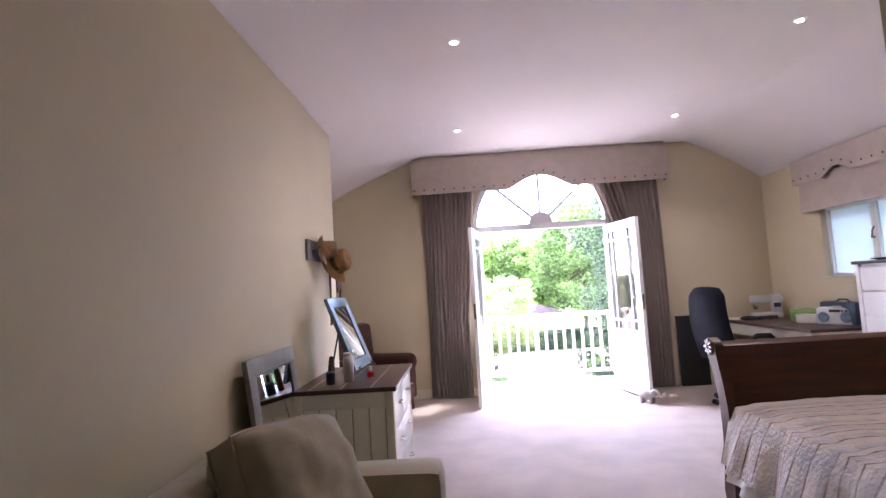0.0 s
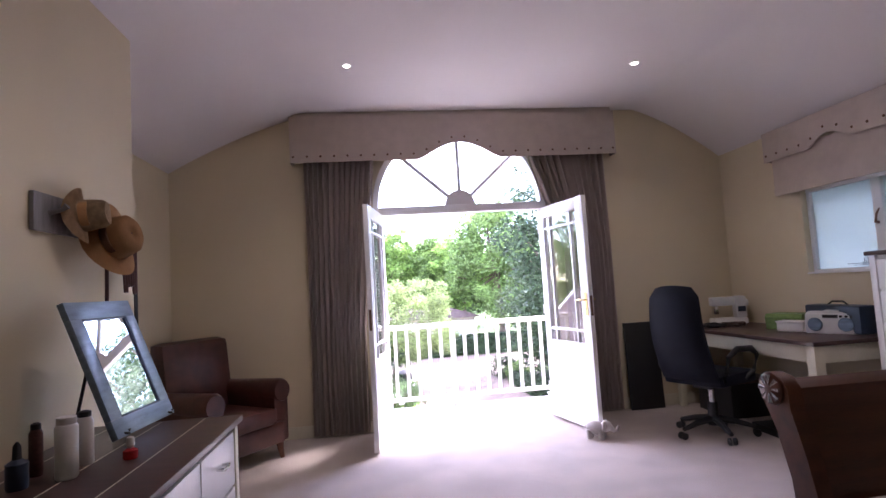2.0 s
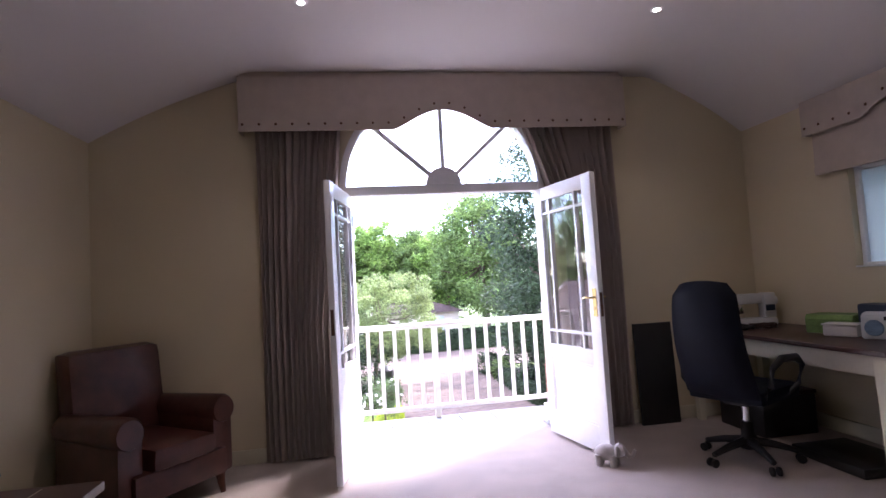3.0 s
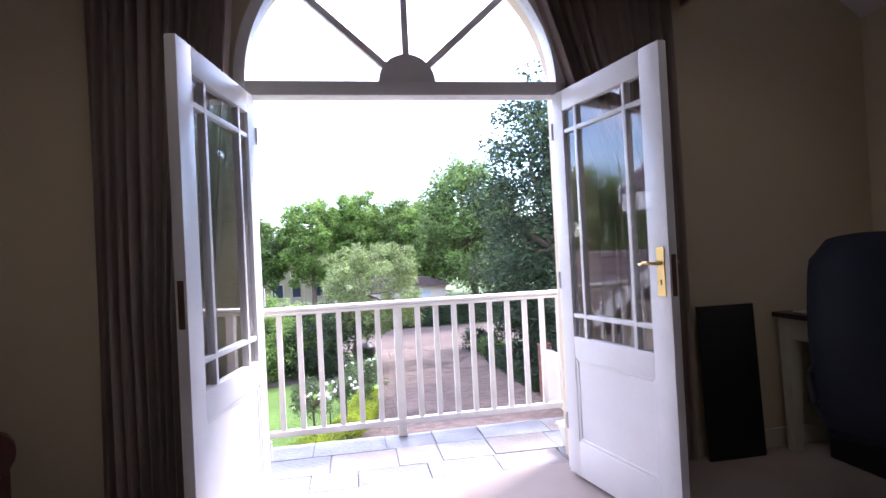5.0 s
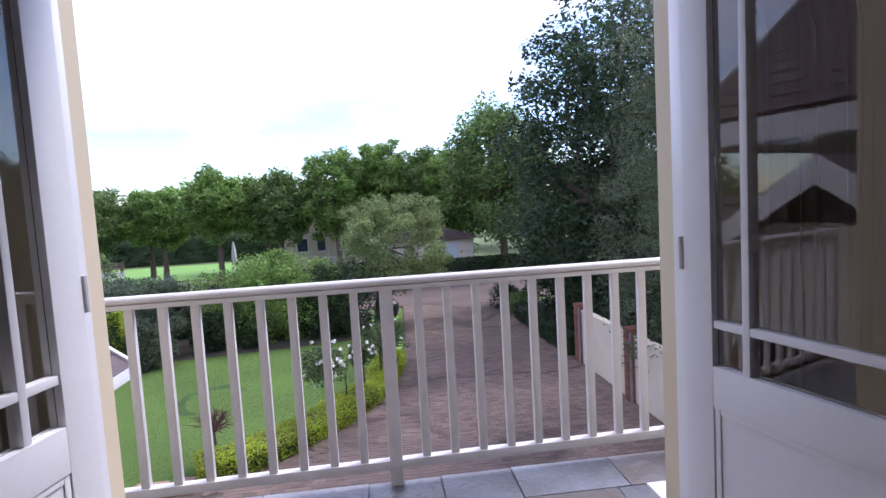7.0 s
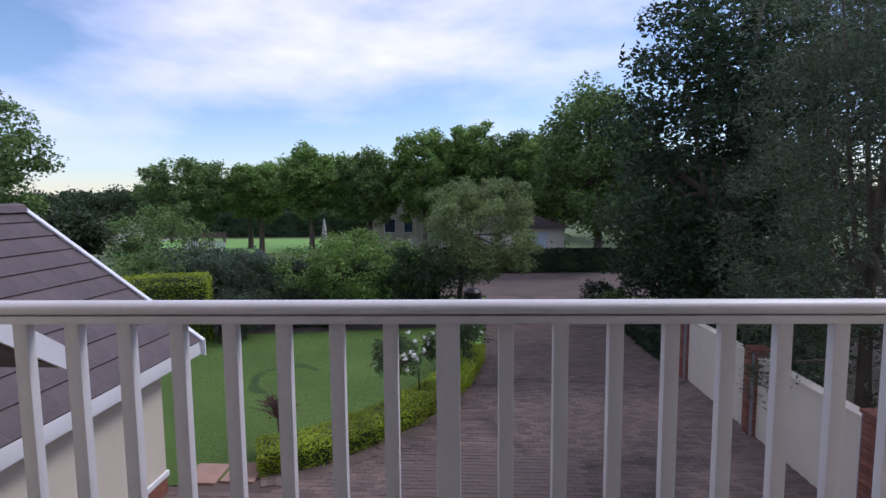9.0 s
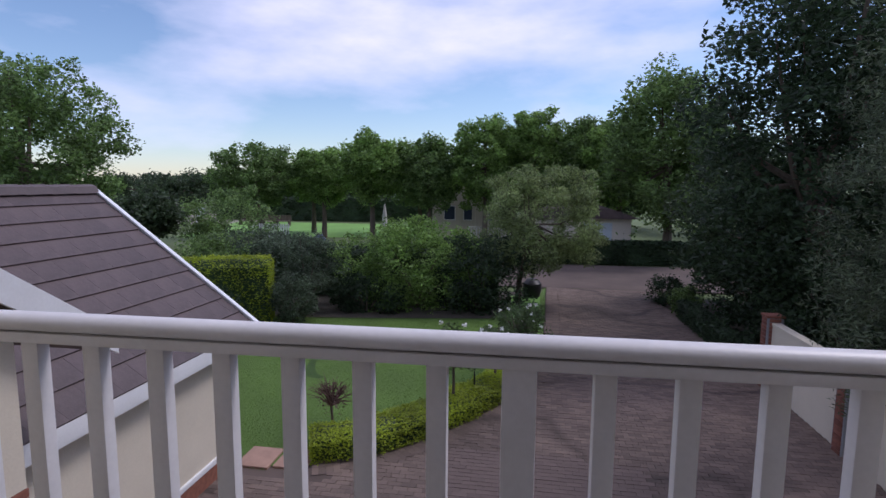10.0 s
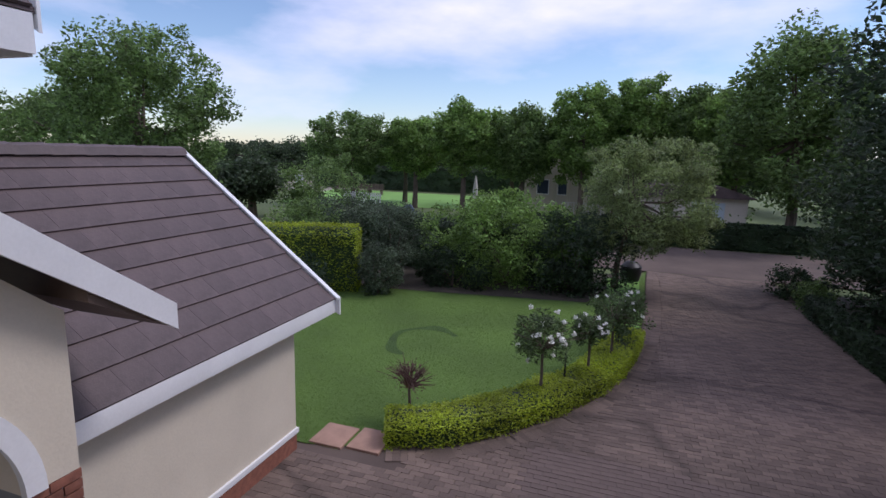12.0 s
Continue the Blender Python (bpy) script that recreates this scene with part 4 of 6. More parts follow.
def bed():
    t = thing("sleigh_bed", "red-brown mahogany sleigh bed with scrolled footboard", "bed", pose(0, 0, 0))
    x0, x1, yf = 0.44, 2.1, 4.44
    prof = [(0.0, 0.28), (0.0, 0.5), (0.012, 0.65), (0.045, 0.78), (0.085, 0.86), (0.11, 0.905), (0.1, 0.945), (0.06, 0.955), (0.025, 0.93), (0.025, 0.9), (0.03, 0.86), (0.0, 0.78), (-0.03, 0.65), (-0.04, 0.5), (-0.04, 0.28)]
    part("footboard", prism(bm_new(), [(yf + a, b) for a, b in prof], "x", x0 + 0.05, x1 - 0.05), M_BEDWOOD, t, smooth=50)
    sprof = [(-0.05, 0.0), (0.03, 0.0), (0.06, 0.12), (0.02, 0.3), (0.012, 0.5), (0.03, 0.66), (0.075, 0.8), (0.125, 0.89), (0.13, 0.94), (0.09, 0.975), (0.04, 0.965), (0.01, 0.93), (0.005, 0.87), (-0.04, 0.74), (-0.075, 0.6), (-0.085, 0.42), (-0.07, 0.2), (-0.06, 0.1)]
    for a, b in ((x0, x0 + 0.05), (x1 - 0.05, x1)):
        part("foot_post", prism(bm_new(), [(yf + p, q) for p, q in sprof], "x", a, b), M_BEDWOOD, t, smooth=50)
        bm = bm_new()
        lathe(bm, [(0.052, 0.0), (0.052, 0.006), (0.04, 0.01), (0.02, 0.014), (0.006, 0.016)], 20)
        ros = part("scroll_rosette", bm, M_BEDWOOD, t, "carved round rosette", at=pose(a if a == x0 else b, yf + 0.075, 0.925, 0, -90 if a == x0 else 90, 0))
        for k in range(8):
            bm = bm_new()
            tube(bm, [(0.014 * math.cos(k * .785), 0.014 * math.sin(k * .785), 0.012), (0.044 * math.cos(k * .785), 0.044 * math.sin(k * .785), 0.009)], [0.004, 0.008], 6)
            part("petal", bm, M_CHROME, ros)
    for x in (x0 + 0.02, x1 - 0.06):
        part("side_rail", cbox(x, x + 0.04, 2.36, yf - 0.04, 0.22, 0.42, bev=0.006), M_BEDWOOD, t)
    part("headboard", cbox(x0, x1, 2.31, 2.37, 0.0, 1.2, bev=0.02), M_BEDWOOD, t)
    part("mattress", cbox(x0 + 0.07, x1 - 0.07, 2.38, yf - 0.06, 0.36, 0.58, bev=0.05), M_SHEET, t)
    return t


bed()


def draped(name, label, x0, x1, y0, y1, ztop, drop_w, drop_s, material, amp, seed, off=0.0):
    """Cloth over the mattress, hanging over its sides."""
    bm = bm_new()
    us = [-drop_w + drop_w * k / 8 for k in range(8)] + [(x1 - x0) * k / 30 for k in range(31)] + [(x1 - x0) + drop_s * (k + 1) / 8 for k in range(8)]
    nv = 60
    grid = []
    W = x1 - x0
    for j in range(nv + 1):
        y = y0 + (y1 - y0) * j / nv
        row = []
        for u in us:
            f = amp * (0.6 * math.sin(y * 13 + seed) + 0.4 * math.sin(y * 29 + 2 * seed))
            if u < 0:
                s = -u
                x, z = x0 - 0.05 - off - 0.35 * s + f * s * 2.2, ztop - 0.05 - max(0, s - 0.03)
                if s < 0.06:
                    x, z = x0 - 0.03 - off, ztop - 0.02
            elif u > W:
                s = u - W
                x, z = x1 + 0.05 + 0.1 * s + f * s, ztop - 0.05 - s
            else:
                x, z = x0 + u, ztop + 0.007 * noise.noise(Vector((u * 4, y * 4, seed))) + 0.004 * noise.noise(Vector((u * 11, y * 9, seed + 3))) + 0.004 * math.sin(u * 40) * noise.noise(Vector((u * 2, y * 2, 5)))
                e = min(u, W - u)
                z -= 0.02 * math.exp(-e / 0.05)
            row.append(bm.verts.new((x, y, z)))
        grid.append(row)
    for a, b in zip(grid, grid[1:]):
        for i in range(len(us) - 1):
            bm.faces.new((a[i], a[i + 1], b[i + 1], b[i]))
    bmesh.ops.recalc_face_normals(bm, faces=bm.faces)
    bmesh.ops.solidify(bm, geom=list(bm.faces), thickness=0.012)
    return solo(name, bm, material, label, "bedding", smooth=70)


draped("bed_sheet", "white sheet hanging below the quilt on the bed", 0.56, 1.98, 2.42, 4.36, 0.592, 0.36, 0.3, M_SHEET, 0.05, 2.0, 0.0)
draped("quilt", "beige and mauve striped quilt spread over the bed", 0.54, 2.0, 2.42, 4.375, 0.625, 0.3, 0.25, M_QUILT, 0.06, 1.0, 0.03)


def desk():
    t = thing("desk", "cream wooden desk with dark planked top along the wall", "desk", pose(0, 0, 0))
    x0, x1, y0, y1, h = 2.10, 2.85, 6.25, 8.09, 0.79
    part("top", cbox(x0, x1, y0, y1, h - 0.03, h, bev=0.006), M_DARKWOOD, t)
    part("apron", cbox(x0 + 0.04, x0 + 0.06, y0 + 0.1, y1 - 0.08, h - 0.15, h - 0.03), M_CREAMWOOD, t)
    part("apron", cbox(x0 + 0.1, x1 - 0.06, y0 + 0.03, y0 + 0.05, h - 0.15, h - 0.03), M_CREAMWOOD, t)
    for x in (x0 + 0.02, x1 - 0.1):
        for y in (y0 + 0.02, y1 - 0.1):
            bm = cbox(x, x + 0.08, y, y + 0.08, 0, h - 0.03, bev=0.004)
            for v in bm.verts:
                k = 0.7 + 0.3 * v.co.z / h
                v.co.x, v.co.y = x + 0.04 + (v.co.x - x - 0.04) * k, y + 0.04 + (v.co.y - y - 0.04) * k
            part("leg", bm, M_CREAMWOOD, t)


desk()


def office_chair():
    t = thing("office_chair", "black high-back swivel office chair on five castors", "chair", pose(1.84, 7.05, 0, 0, 0, 24))
    part("seat", soft(cbox(-0.25, 0.25, -0.25, 0.25, 0.42, 0.52, bev=0.045), 0.006, 8), M_CHAIR, t)
    # padded back: bowed round the sitter, narrower and rounded at the top
    bm = bm_new()
    nu, nv, skin = 12, 16, {}
    for f in (0, 1):
        for a in range(nu + 1):
            for b in range(nv + 1):
                u, v = 2 * a / nu - 1, b / nv
                rim = (max(0.0, 1 - u ** 6) * max(0.0, 1 - (2 * v - 1) ** 10)) ** 0.5
                w = 0.24 * (1 - 0.14 * v * v) * (1 - 0.25 * max(0.0, (v - 0.84) / 0.16) ** 2)
                z = 0.75 * v - 0.02 * u * u * (v > 0.9)
                x = -0.29 - 0.16 * z - 0.06 * math.sin(z * 4.2) + 0.045 * u * u
                skin[f, a, b] = bm.verts.new((x + (0.012 + 0.035 * rim) * (1 if f else -1), u * w, 0.47 + z))
    for f in (0, 1):
        for a in range(nu):
            for b in range(nv):
                q = [skin[f, a, b], skin[f, a + 1, b], skin[f, a + 1, b + 1], skin[f, a, b + 1]]
                bm.faces.new(q if f else q[::-1])
    ring = [(a, 0) for a in range(nu)] + [(nu, b) for b in range(nv)] + [(a, nv) for a in range(nu, 0, -1)] + [(0, b) for b in range(nv, 0, -1)]
    for p, q in zip(ring, ring[1:] + ring[:1]):
        bm.faces.new((skin[(0, *p)], skin[(0, *q)], skin[(1, *q)], skin[(1, *p)]))
    bmesh.ops.recalc_face_normals(bm, faces=bm.faces)
    part("backrest", bm, M_CHAIR, t)
    for s in (-1, 1):
        bm = bm_new()
        tube(bm, [(-0.2, s * 0.24, 0.47), (-0.22, s * 0.29, 0.55), (-0.2, s * 0.3, 0.66), (-0.08, s * 0.3, 0.71), (0.1, s * 0.3, 0.7), (0.2, s * 0.29, 0.64), (0.17, s * 0.27, 0.52), (0.08, s * 0.24, 0.46)], [0.016, 0.017, 0.018, 0.024, 0.024, 0.018, 0.016, 0.015], 10)
        part("armrest", bm, M_BLACK, t)
    bm = bm_new()
    tube(bm, [(0, 0, 0.42), (0, 0, 0.22)], 0.022, 14)
    part("gas_lift", bm, M_CHROME, t, "chrome gas lift column")
    bm = bm_new()
    tube(bm, [(0, 0, 0.26), (0, 0, 0.08)], [0.035, 0.045], 14)
    part("hub", bm, M_BLACK, t)
    part("tilt_box", cbox(-0.12, 0.12, -0.08, 0.08, 0.38, 0.425, bev=0.01), M_BLACK, t)
    for k in range(5):
        a = 2 * math.pi * k / 5 + 0.35
        c, s = math.cos(a), math.sin(a)
        bm = bm_new()
        tube(bm, [(0.03 * c, 0.03 * s, 0.13), (0.16 * c, 0.16 * s, 0.11), (0.29 * c, 0.29 * s, 0.075)], [0.03, 0.024, 0.017], 8)
        arm = part("base_arm", bm, M_BLACK, t)
        bm = bm_new()
        for w in (-1, 1):
            p = Vector((0.3 * c, 0.3 * s, 0.028)) + Vector((-s, c, 0)) * 0.014 * w
            q = p + Vector((-s, c, 0)) * 0.014 * w
            tube(bm, [p, q], 0.028, 12)
        part("castor", bm, M_BLACK, arm)


office_chair()
bd = thing("black_panel", "flat black panel leaning against the wall", "panel", pose(1.62, 8.035, 0.0, -3.0, 0, 0))
part("sheet", cbox(0, 0.34, -0.02, 0.005, 0, 0.85, bev=0.004), M_BLACK, bd)
part("rim", cbox(-0.006, 0.0, -0.022, 0.006, 0, 0.852, bev=0.002), M_BLACK, bd)


def sewing_machine():
    t = thing("sewing_machine", "small white sewing machine on the desk", "sewing machine", pose(2.6, 7.86, 0.79, 0, 0, -15))
    part("bed_plate", cbox(-0.15, 0.17, -0.07, 0.07, 0, 0.06, bev=0.015), M_GREYPLASTIC, t)
    part("pillar", cbox(0.07, 0.17, -0.06, 0.06, 0.06, 0.27, bev=0.02), M_GREYPLASTIC, t)
    part("arm", cbox(-0.15, 0.07, -0.05, 0.05, 0.18, 0.265, bev=0.018), M_GREYPLASTIC, t)
    part("needle_head", cbox(-0.13, -0.08, -0.03, 0.03, 0.1, 0.18, bev=0.008), M_CHROME, t)
    bm = bm_new()
    tube(bm, [(0.17, 0, 0.2), (0.195, 0, 0.2)], 0.035, 16)
    part("hand_wheel", bm, M_GREYPLASTIC, t)
    part("dial_plate", cbox(0.085, 0.155, -0.064, -0.06, 0.12, 0.17), M_BLUEBOX, t)


sewing_machine()


def radio():
    t = thing("clock_radio", "light grey radio with two round blue-grey speakers", "radio", pose(2.47, 6.74, 0.79, 0, 0, -62))
    W, D, H = 0.34, 0.17, 0.165
    bm = bm_new()
    prism(bm, [(-0.0, 0), (D, 0), (D, H - 0.03), (D - 0.04, H), (0.05, H), (0.015, H - 0.02)], "x", 0, W)
    bmesh.ops.bevel(bm, geom=list(bm.edges), offset=0.008, segments=2, affect="EDGES")
    part("case", bm, M_GREYPLASTIC, t)
    for x in (0.07, W - 0.07):
        bm = bm_new()
        tube(bm, [(x, 0.004, 0.07), (x, -0.006, 0.07)], [0.052, 0.046], 22)
        part("speaker", bm, M_BLUEFRAME, t, "round blue-grey speaker grille")
    part("display", cbox(W / 2 - 0.05, W / 2 + 0.05, 0.012, 0.02, 0.118, 0.142), M_BLACK, t)
    for k in range(3):
        bm = bm_new()
        tube(bm, [(W - 0.1 + 0.035 * k, 0.02, 0.13), (W - 0.1 + 0.035 * k, 0.003, 0.13)], 0.009, 10)
        part("knob", bm, M_BLACK, t)
    part("disc_lid", lathe(bm_new(), [(0.06, H), (0.06, H + 0.006), (0.05, H + 0.01)], 20, at=(W / 2, 0.09, 0)), M_GREYPLASTIC, t)


radio()
bm = bm_new()
prism(bm, [(0, 0), (0.2, 0), (0.21, 0.1), (0.2, 0.13), (0.01, 0.13), (-0.01, 0.1)], "x", 0, 0.3)
solo("gift_box", bm, M_GREENBOX, "bright green patterned box on the desk", "box", at=pose(2.5, 7.2, 0.79, 0, 0, -70), smooth=0)
lb = thing("storage_tub", "translucent pale plastic tub on the desk", "tub", pose(2.42, 6.98, 0.79, 0, 0, -65))
part("tub", cbox(0, 0.2, 0, 0.13, 0, 0.075, bev=0.012), M_FROSTBOTTLE, lb)
part("lid", cbox(-0.006, 0.206, -0.006, 0.136, 0.075, 0.085, bev=0.004), M_FROSTBOTTLE, lb)
bg = thing("laptop_bag", "dark blue case standing on the desk", "case", pose(2.68, 6.4, 0.79, 0, 0, 90))
part("case", cbox(0, 0.5, -0.08, 0.06, 0, 0.21, bev=0.02), M_BLUEBOX, bg)
bm = bm_new()
tube(bm, [(0.16, -0.01, 0.21), (0.2, -0.01, 0.235), (0.3, -0.01, 0.235), (0.34, -0.01, 0.21)], 0.007, 8)
part("handle", bm, M_BLACK, bg)
rnd = random.Random(12)
for k, (cx, cy, n, mt, lab) in enumerate(((2.3, 7.62, 8, M_BLACK, "tangled black cable on the desk"), (2.5, 7.62, 6, M_DARKWOOD, "coiled brown cable beside the sewing machine"), (2.62, 6.72, 7, M_GREYPLASTIC, "tangle of grey cables behind the radio"))):
    bm = bm_new()
    pts = []
    for q in range(n * 6):
        a = q * 0.9
        pts.append((cx + 0.09 * math.cos(a) * (1 + 0.3 * rnd.random()), cy + 0.07 * math.sin(a) * (1 + 0.3 * rnd.random()), 0.797 + 0.03 * rnd.random() * (q % 6 != 0)))
    tube(bm, pts, 0.006, 6)
    solo("cable", bm, mt, lab, "cable")
o = solo("papers", soft(cbox(2.16, 2.4, 7.7, 8.0, 0.79, 0.8, bev=0.002), 0.004, 9), M_SHEET, "loose papers and small things on the desk", "papers")
o = solo("flat_case", cbox(2.2, 2.62, 6.55, 7.1, 0.0, 0.06, bev=0.01), M_BLACK, "flat black case lying under the desk", "case")
fb = thing("floor_box", "dark box stored under the desk", "box", pose(2.25, 7.4, 0))
part("box", cbox(0, 0.45, 0, 0.5, 0, 0.3, bev=0.01), M_BLACK, fb)
part("lid", cbox(-0.008, 0.458, -0.008, 0.508, 0.3, 0.33, bev=0.006), M_DARKWOOD, fb)


def elephant():
    bm = bm_new()
    blob(bm, (0, 0, 0.085), (0.085, 0.055, 0.055), 16, 10)
    blob(bm, (0.085, 0, 0.105), (0.045, 0.042, 0.045), 14, 9)
    for x in (-0.05, 0.045):
        for y in (-0.03, 0.03):
            tube(bm, [(x, y, 0.075), (x, y, 0.0)], [0.026, 0.024], 10)
    tube(bm, [(0.115, 0, 0.1), (0.145, 0, 0.07), (0.17, 0, 0.08), (0.185, 0, 0.115)], [0.022, 0.017, 0.014, 0.011], 10)
    for y in (-1, 1):
        blob(bm, (0.075, y * 0.048, 0.11), (0.014, 0.03, 0.038), 12, 8)
    tube(bm, [(-0.08, 0, 0.1), (-0.105, 0, 0.075)], [0.006, 0.004], 6)
    return solo("toy_elephant", bm, M_PLUSH, "grey plush toy elephant holding the door", "toy", at=pose(0.93, 7.26, 0.0, 0, 0, -35), smooth=70)


elephant()

# ---- outdoors: ground ----
G = -2.9


def flat(pts, z, step=0):
    bm = bm_new()
    bm.faces.new([bm.verts.new((x, y, z)) for x, y in pts])
    return bm


structure("ground", flat([(-900, -300), (900, -300), (900, 1500), (-900, 1500)], G - 0.06), M_GROUND, "open ground of grass and scrub")
EDGE = [(-3.05, 15.18), (-2.6, 15.36), (-2.2, 15.6), (-1.62, 16.16), (-0.98, 17.0), (-0.38, 18.03), (-0.07, 18.93), (0.13, 19.83), (0.3, 21.0), (0.46, 22.6), (0.58, 25.4), (0.64, 27.6), (0.72, 29.4)]


def edge_x(y):
    for (x0, y0), (x1, y1) in zip(EDGE, EDGE[1:]):
        if y0 <= y <= y1:
            return x0 + (x1 - x0) * (y - y0) / (y1 - y0)
    return EDGE[0][0] if y < EDGE[0][1] else EDGE[-1][0]


lawn_pts = [(-12, 14.8), (-4.1, 14.8), (-3.1, 15.05)] + [(x - 0.02, y) for x, y in EDGE[1:]] + [(0.48, 28.2), (-12, 28.2)]
structure("lawn", flat(lawn_pts, G + 0.012), M_LAWN, "short mown green lawn")
drive_pts = [(-14, 8.45), (5.0, 8.45), (4.9, 19.5), (4.86, 22.0), (4.8, 29.5)] + EDGE[::-1] + [(-4.3, 14.82), (-14, 14.82)]
structure("driveway", flat(drive_pts, G), M_PAVEBED, "sand bed of the paved driveway")
structure("road", flat([(-40, 28.7), (40, 30.2), (40, 37.0), (-40, 34.6)], G - 0.004), M_PAVEBED, "grey-brown paved street")
structure("garden_bed", flat([(-12, 22.4), (-5.2, 23.3), (-1.0, 24.0), (-0.4, 26.6), (0.4, 27.6), (0.4, 28.2), (-12, 28.2)], G + 0.024), M_SOIL, "dark soil bed under the shrubs")
structure("garden_bed_east", flat([(4.66, 20.4), (4.66, 28.1), (16, 28.6), (16, 9), (5.0, 9), (5.0, 19.6)], G + 0.01), M_SOIL, "shaded soil under the trees")
structure("verge", flat([(-0.35, 21.5), (0.36, 21.5), (0.44, 27.4), (-0.6, 27.4)], G + 0.034), M_FIELD, "bright grass verge beside the drive")
structure("far_field", flat([(-26, 44), (-8, 48), (-7, 60), (-30, 60)], G - 0.02), M_FIELD, "bright green playing field")
structure("far_yard", flat([(-52, 52), (-26, 56), (-28, 72), (-60, 72)], G - 0.025), M_SAND, "pale gravel yard")

# ---- leaves ----


def leaf_mesh(name, centres, material, rng, size, squash=0.5, droop=0.0, level=1.0):
    """One small folded leaf at every centre."""
    c = np.asarray(centres)
    n = len(c)
    a = rng.normal(size=(n, 3))
    a[:, 2] = (a[:, 2] * 0.6 - droop) * level
    a /= np.linalg.norm(a, axis=1, keepdims=True)
    b = rng.normal(size=(n, 3))
    b[:, 2] *= level
    b -= a * (a * b).sum(1, keepdims=True)
    b /= np.linalg.norm(b, axis=1, keepdims=True)
    nn = np.cross(a, b)
    s = size * rng.uniform(0.6, 1.35, (n, 1))
    v = np.empty((n, 4, 3))
    v[:, 0] = c - a * s
    v[:, 1] = c + b * s * squash + nn * s * 0.22
    v[:, 2] = c + a * s
    v[:, 3] = c - b * s * squash + nn * s * 0.22
    me = bpy.data.meshes.new(name)
    me.from_pydata(v.reshape(-1, 3).tolist(), [], (np.arange(n * 4).reshape(n, 4)).tolist())
    me.materials.append(material)
    return me


def clump_points(rng, lumps, per, jitter):
    """Leaves thrown round the skin of many small lumps."""
    out = []
    for cx, cy, cz, r in lumps:
        d = rng.normal(size=(per, 3))
        d /= np.linalg.norm(d, axis=1, keepdims=True)
        rr = r * rng.uniform(0.35, 1.0, (per, 1)) ** 0.5
        p = d * rr * np.array([1, 1, 0.75]) + np.array([cx, cy, cz])
        out.append(p + rng.normal(size=p.shape) * jitter)
    return np.concatenate(out)


def crown_lumps(rng, c, r, count, size, gaps=0.25):
    """Lumps spread over an uneven ellipsoid, more on its skin than inside."""
    lumps = []
    while len(lumps) < count:
        d = rng.normal(size=3)
        d /= np.linalg.norm(d)
        w = 1 + 0.28 * noise.noise(Vector((d[0] * 1.7 + c[0], d[1] * 1.7 + c[1], d[2] * 1.7 + count))) + 0.3 * noise.noise(Vector((d[0] * 4.2 + count, d[1] * 4.2, d[2] * 4.2 + size * 9)))
        if noise.noise(Vector((d[0] * 2.6 + c[1], d[1] * 2.6, d[2] * 2.6 + c[0]))) < -1 + gaps:
            continue
        f = rng.uniform(0.25, 1.0) ** 0.45 * w
        lumps.append((c[0] + d[0] * r[0] * f, c[1] + d[1] * r[1] * f, c[2] + d[2] * r[2] * f, size * rng.uniform(0.6, 1.3)))
    return lumps


def tree(name, label, x, y, height, crown_c, crown_r, material, lumps=90, per=60, lump=0.5, leaf=0.06, trunk=0.14, seed=1, gaps=0.3, limbs=7, category="tree", droop=0.0, squash=0.5, group=""):
    rng = np.random.default_rng(seed)
    rnd = random.Random(seed)
    t = thing(name, label, category, pose(x, y, G), group)
    cc = (crown_c[0] - x, crown_c[1] - y, crown_c[2] - G)
    bm = bm_new()
    fork = max(0.3, cc[2] - crown_r[2] * 0.75)
    tube(bm, [(0, 0, -0.05), (0.03, 0.02, fork * 0.5), (cc[0] * 0.25, cc[1] * 0.25, fork), (cc[0] * 0.7, cc[1] * 0.7, cc[2])], [trunk * 1.35, trunk, trunk * 0.8, trunk * 0.35], 9)
    part("trunk", bm, M_BARK, t)
    L = crown_lumps(rng, cc, crown_r, lumps, lump, gaps)
    for k in range(limbs):
        e = L[rnd.randrange(len(L))]
        s = rnd.uniform(0.15, 0.9)
        p0 = Vector((cc[0] * 0.25 * (1 - s) + cc[0] * 0.7 * s, cc[1] * 0.25 * (1 - s) + cc[1] * 0.7 * s, fork * (1 - s) + cc[2] * s))
        p2 = Vector(e[:3])
        p1 = (p0 + p2) / 2 + Vector((0, 0, -0.12 * crown_r[2]))
        bm = bm_new()
        tube(bm, [p0, p1, p2], [trunk * 0.45, trunk * 0.3, trunk * 0.1], 6)
        part("limb", bm, M_BARK, t)
    pts = clump_points(rng, L, per, leaf * 0.8)
    pts = pts[pts[:, 2] > 0.04]
    ob = new("crown", leaf_mesh("crown", pts, material, rng, leaf, squash, droop))
    ob.parent = t
    return t


def shrub(name, label, c, r, material, count=40, per=70, lump=0.3, leaf=0.04, seed=1, category="shrub", group=""):
    rng = np.random.default_rng(seed)
    t = thing(name, label, category, pose(c[0], c[1], G), group)
    L = crown_lumps(rng, (0, 0, c[2] - G), r, count, lump, 0.5)
    bm = bm_new()
    for k in range(5):
        e = L[k]
        tube(bm, [(0.05 * math.cos(k), 0.05 * math.sin(k), -0.03), (e[0] * 0.4, e[1] * 0.4, max(0.1, e[2] * 0.5)), (e[0], e[1], max(0.15, e[2]))], [0.035, 0.025, 0.01], 6)
    part("woody_base", bm, M_BARK, t)
    pts = clump_points(rng, L, per, leaf * 0.7)
    pts = pts[pts[:, 2] > 0.02]
    ob = new("foliage", leaf_mesh("foliage", pts, material, rng, leaf))
    ob.parent = t
    return t


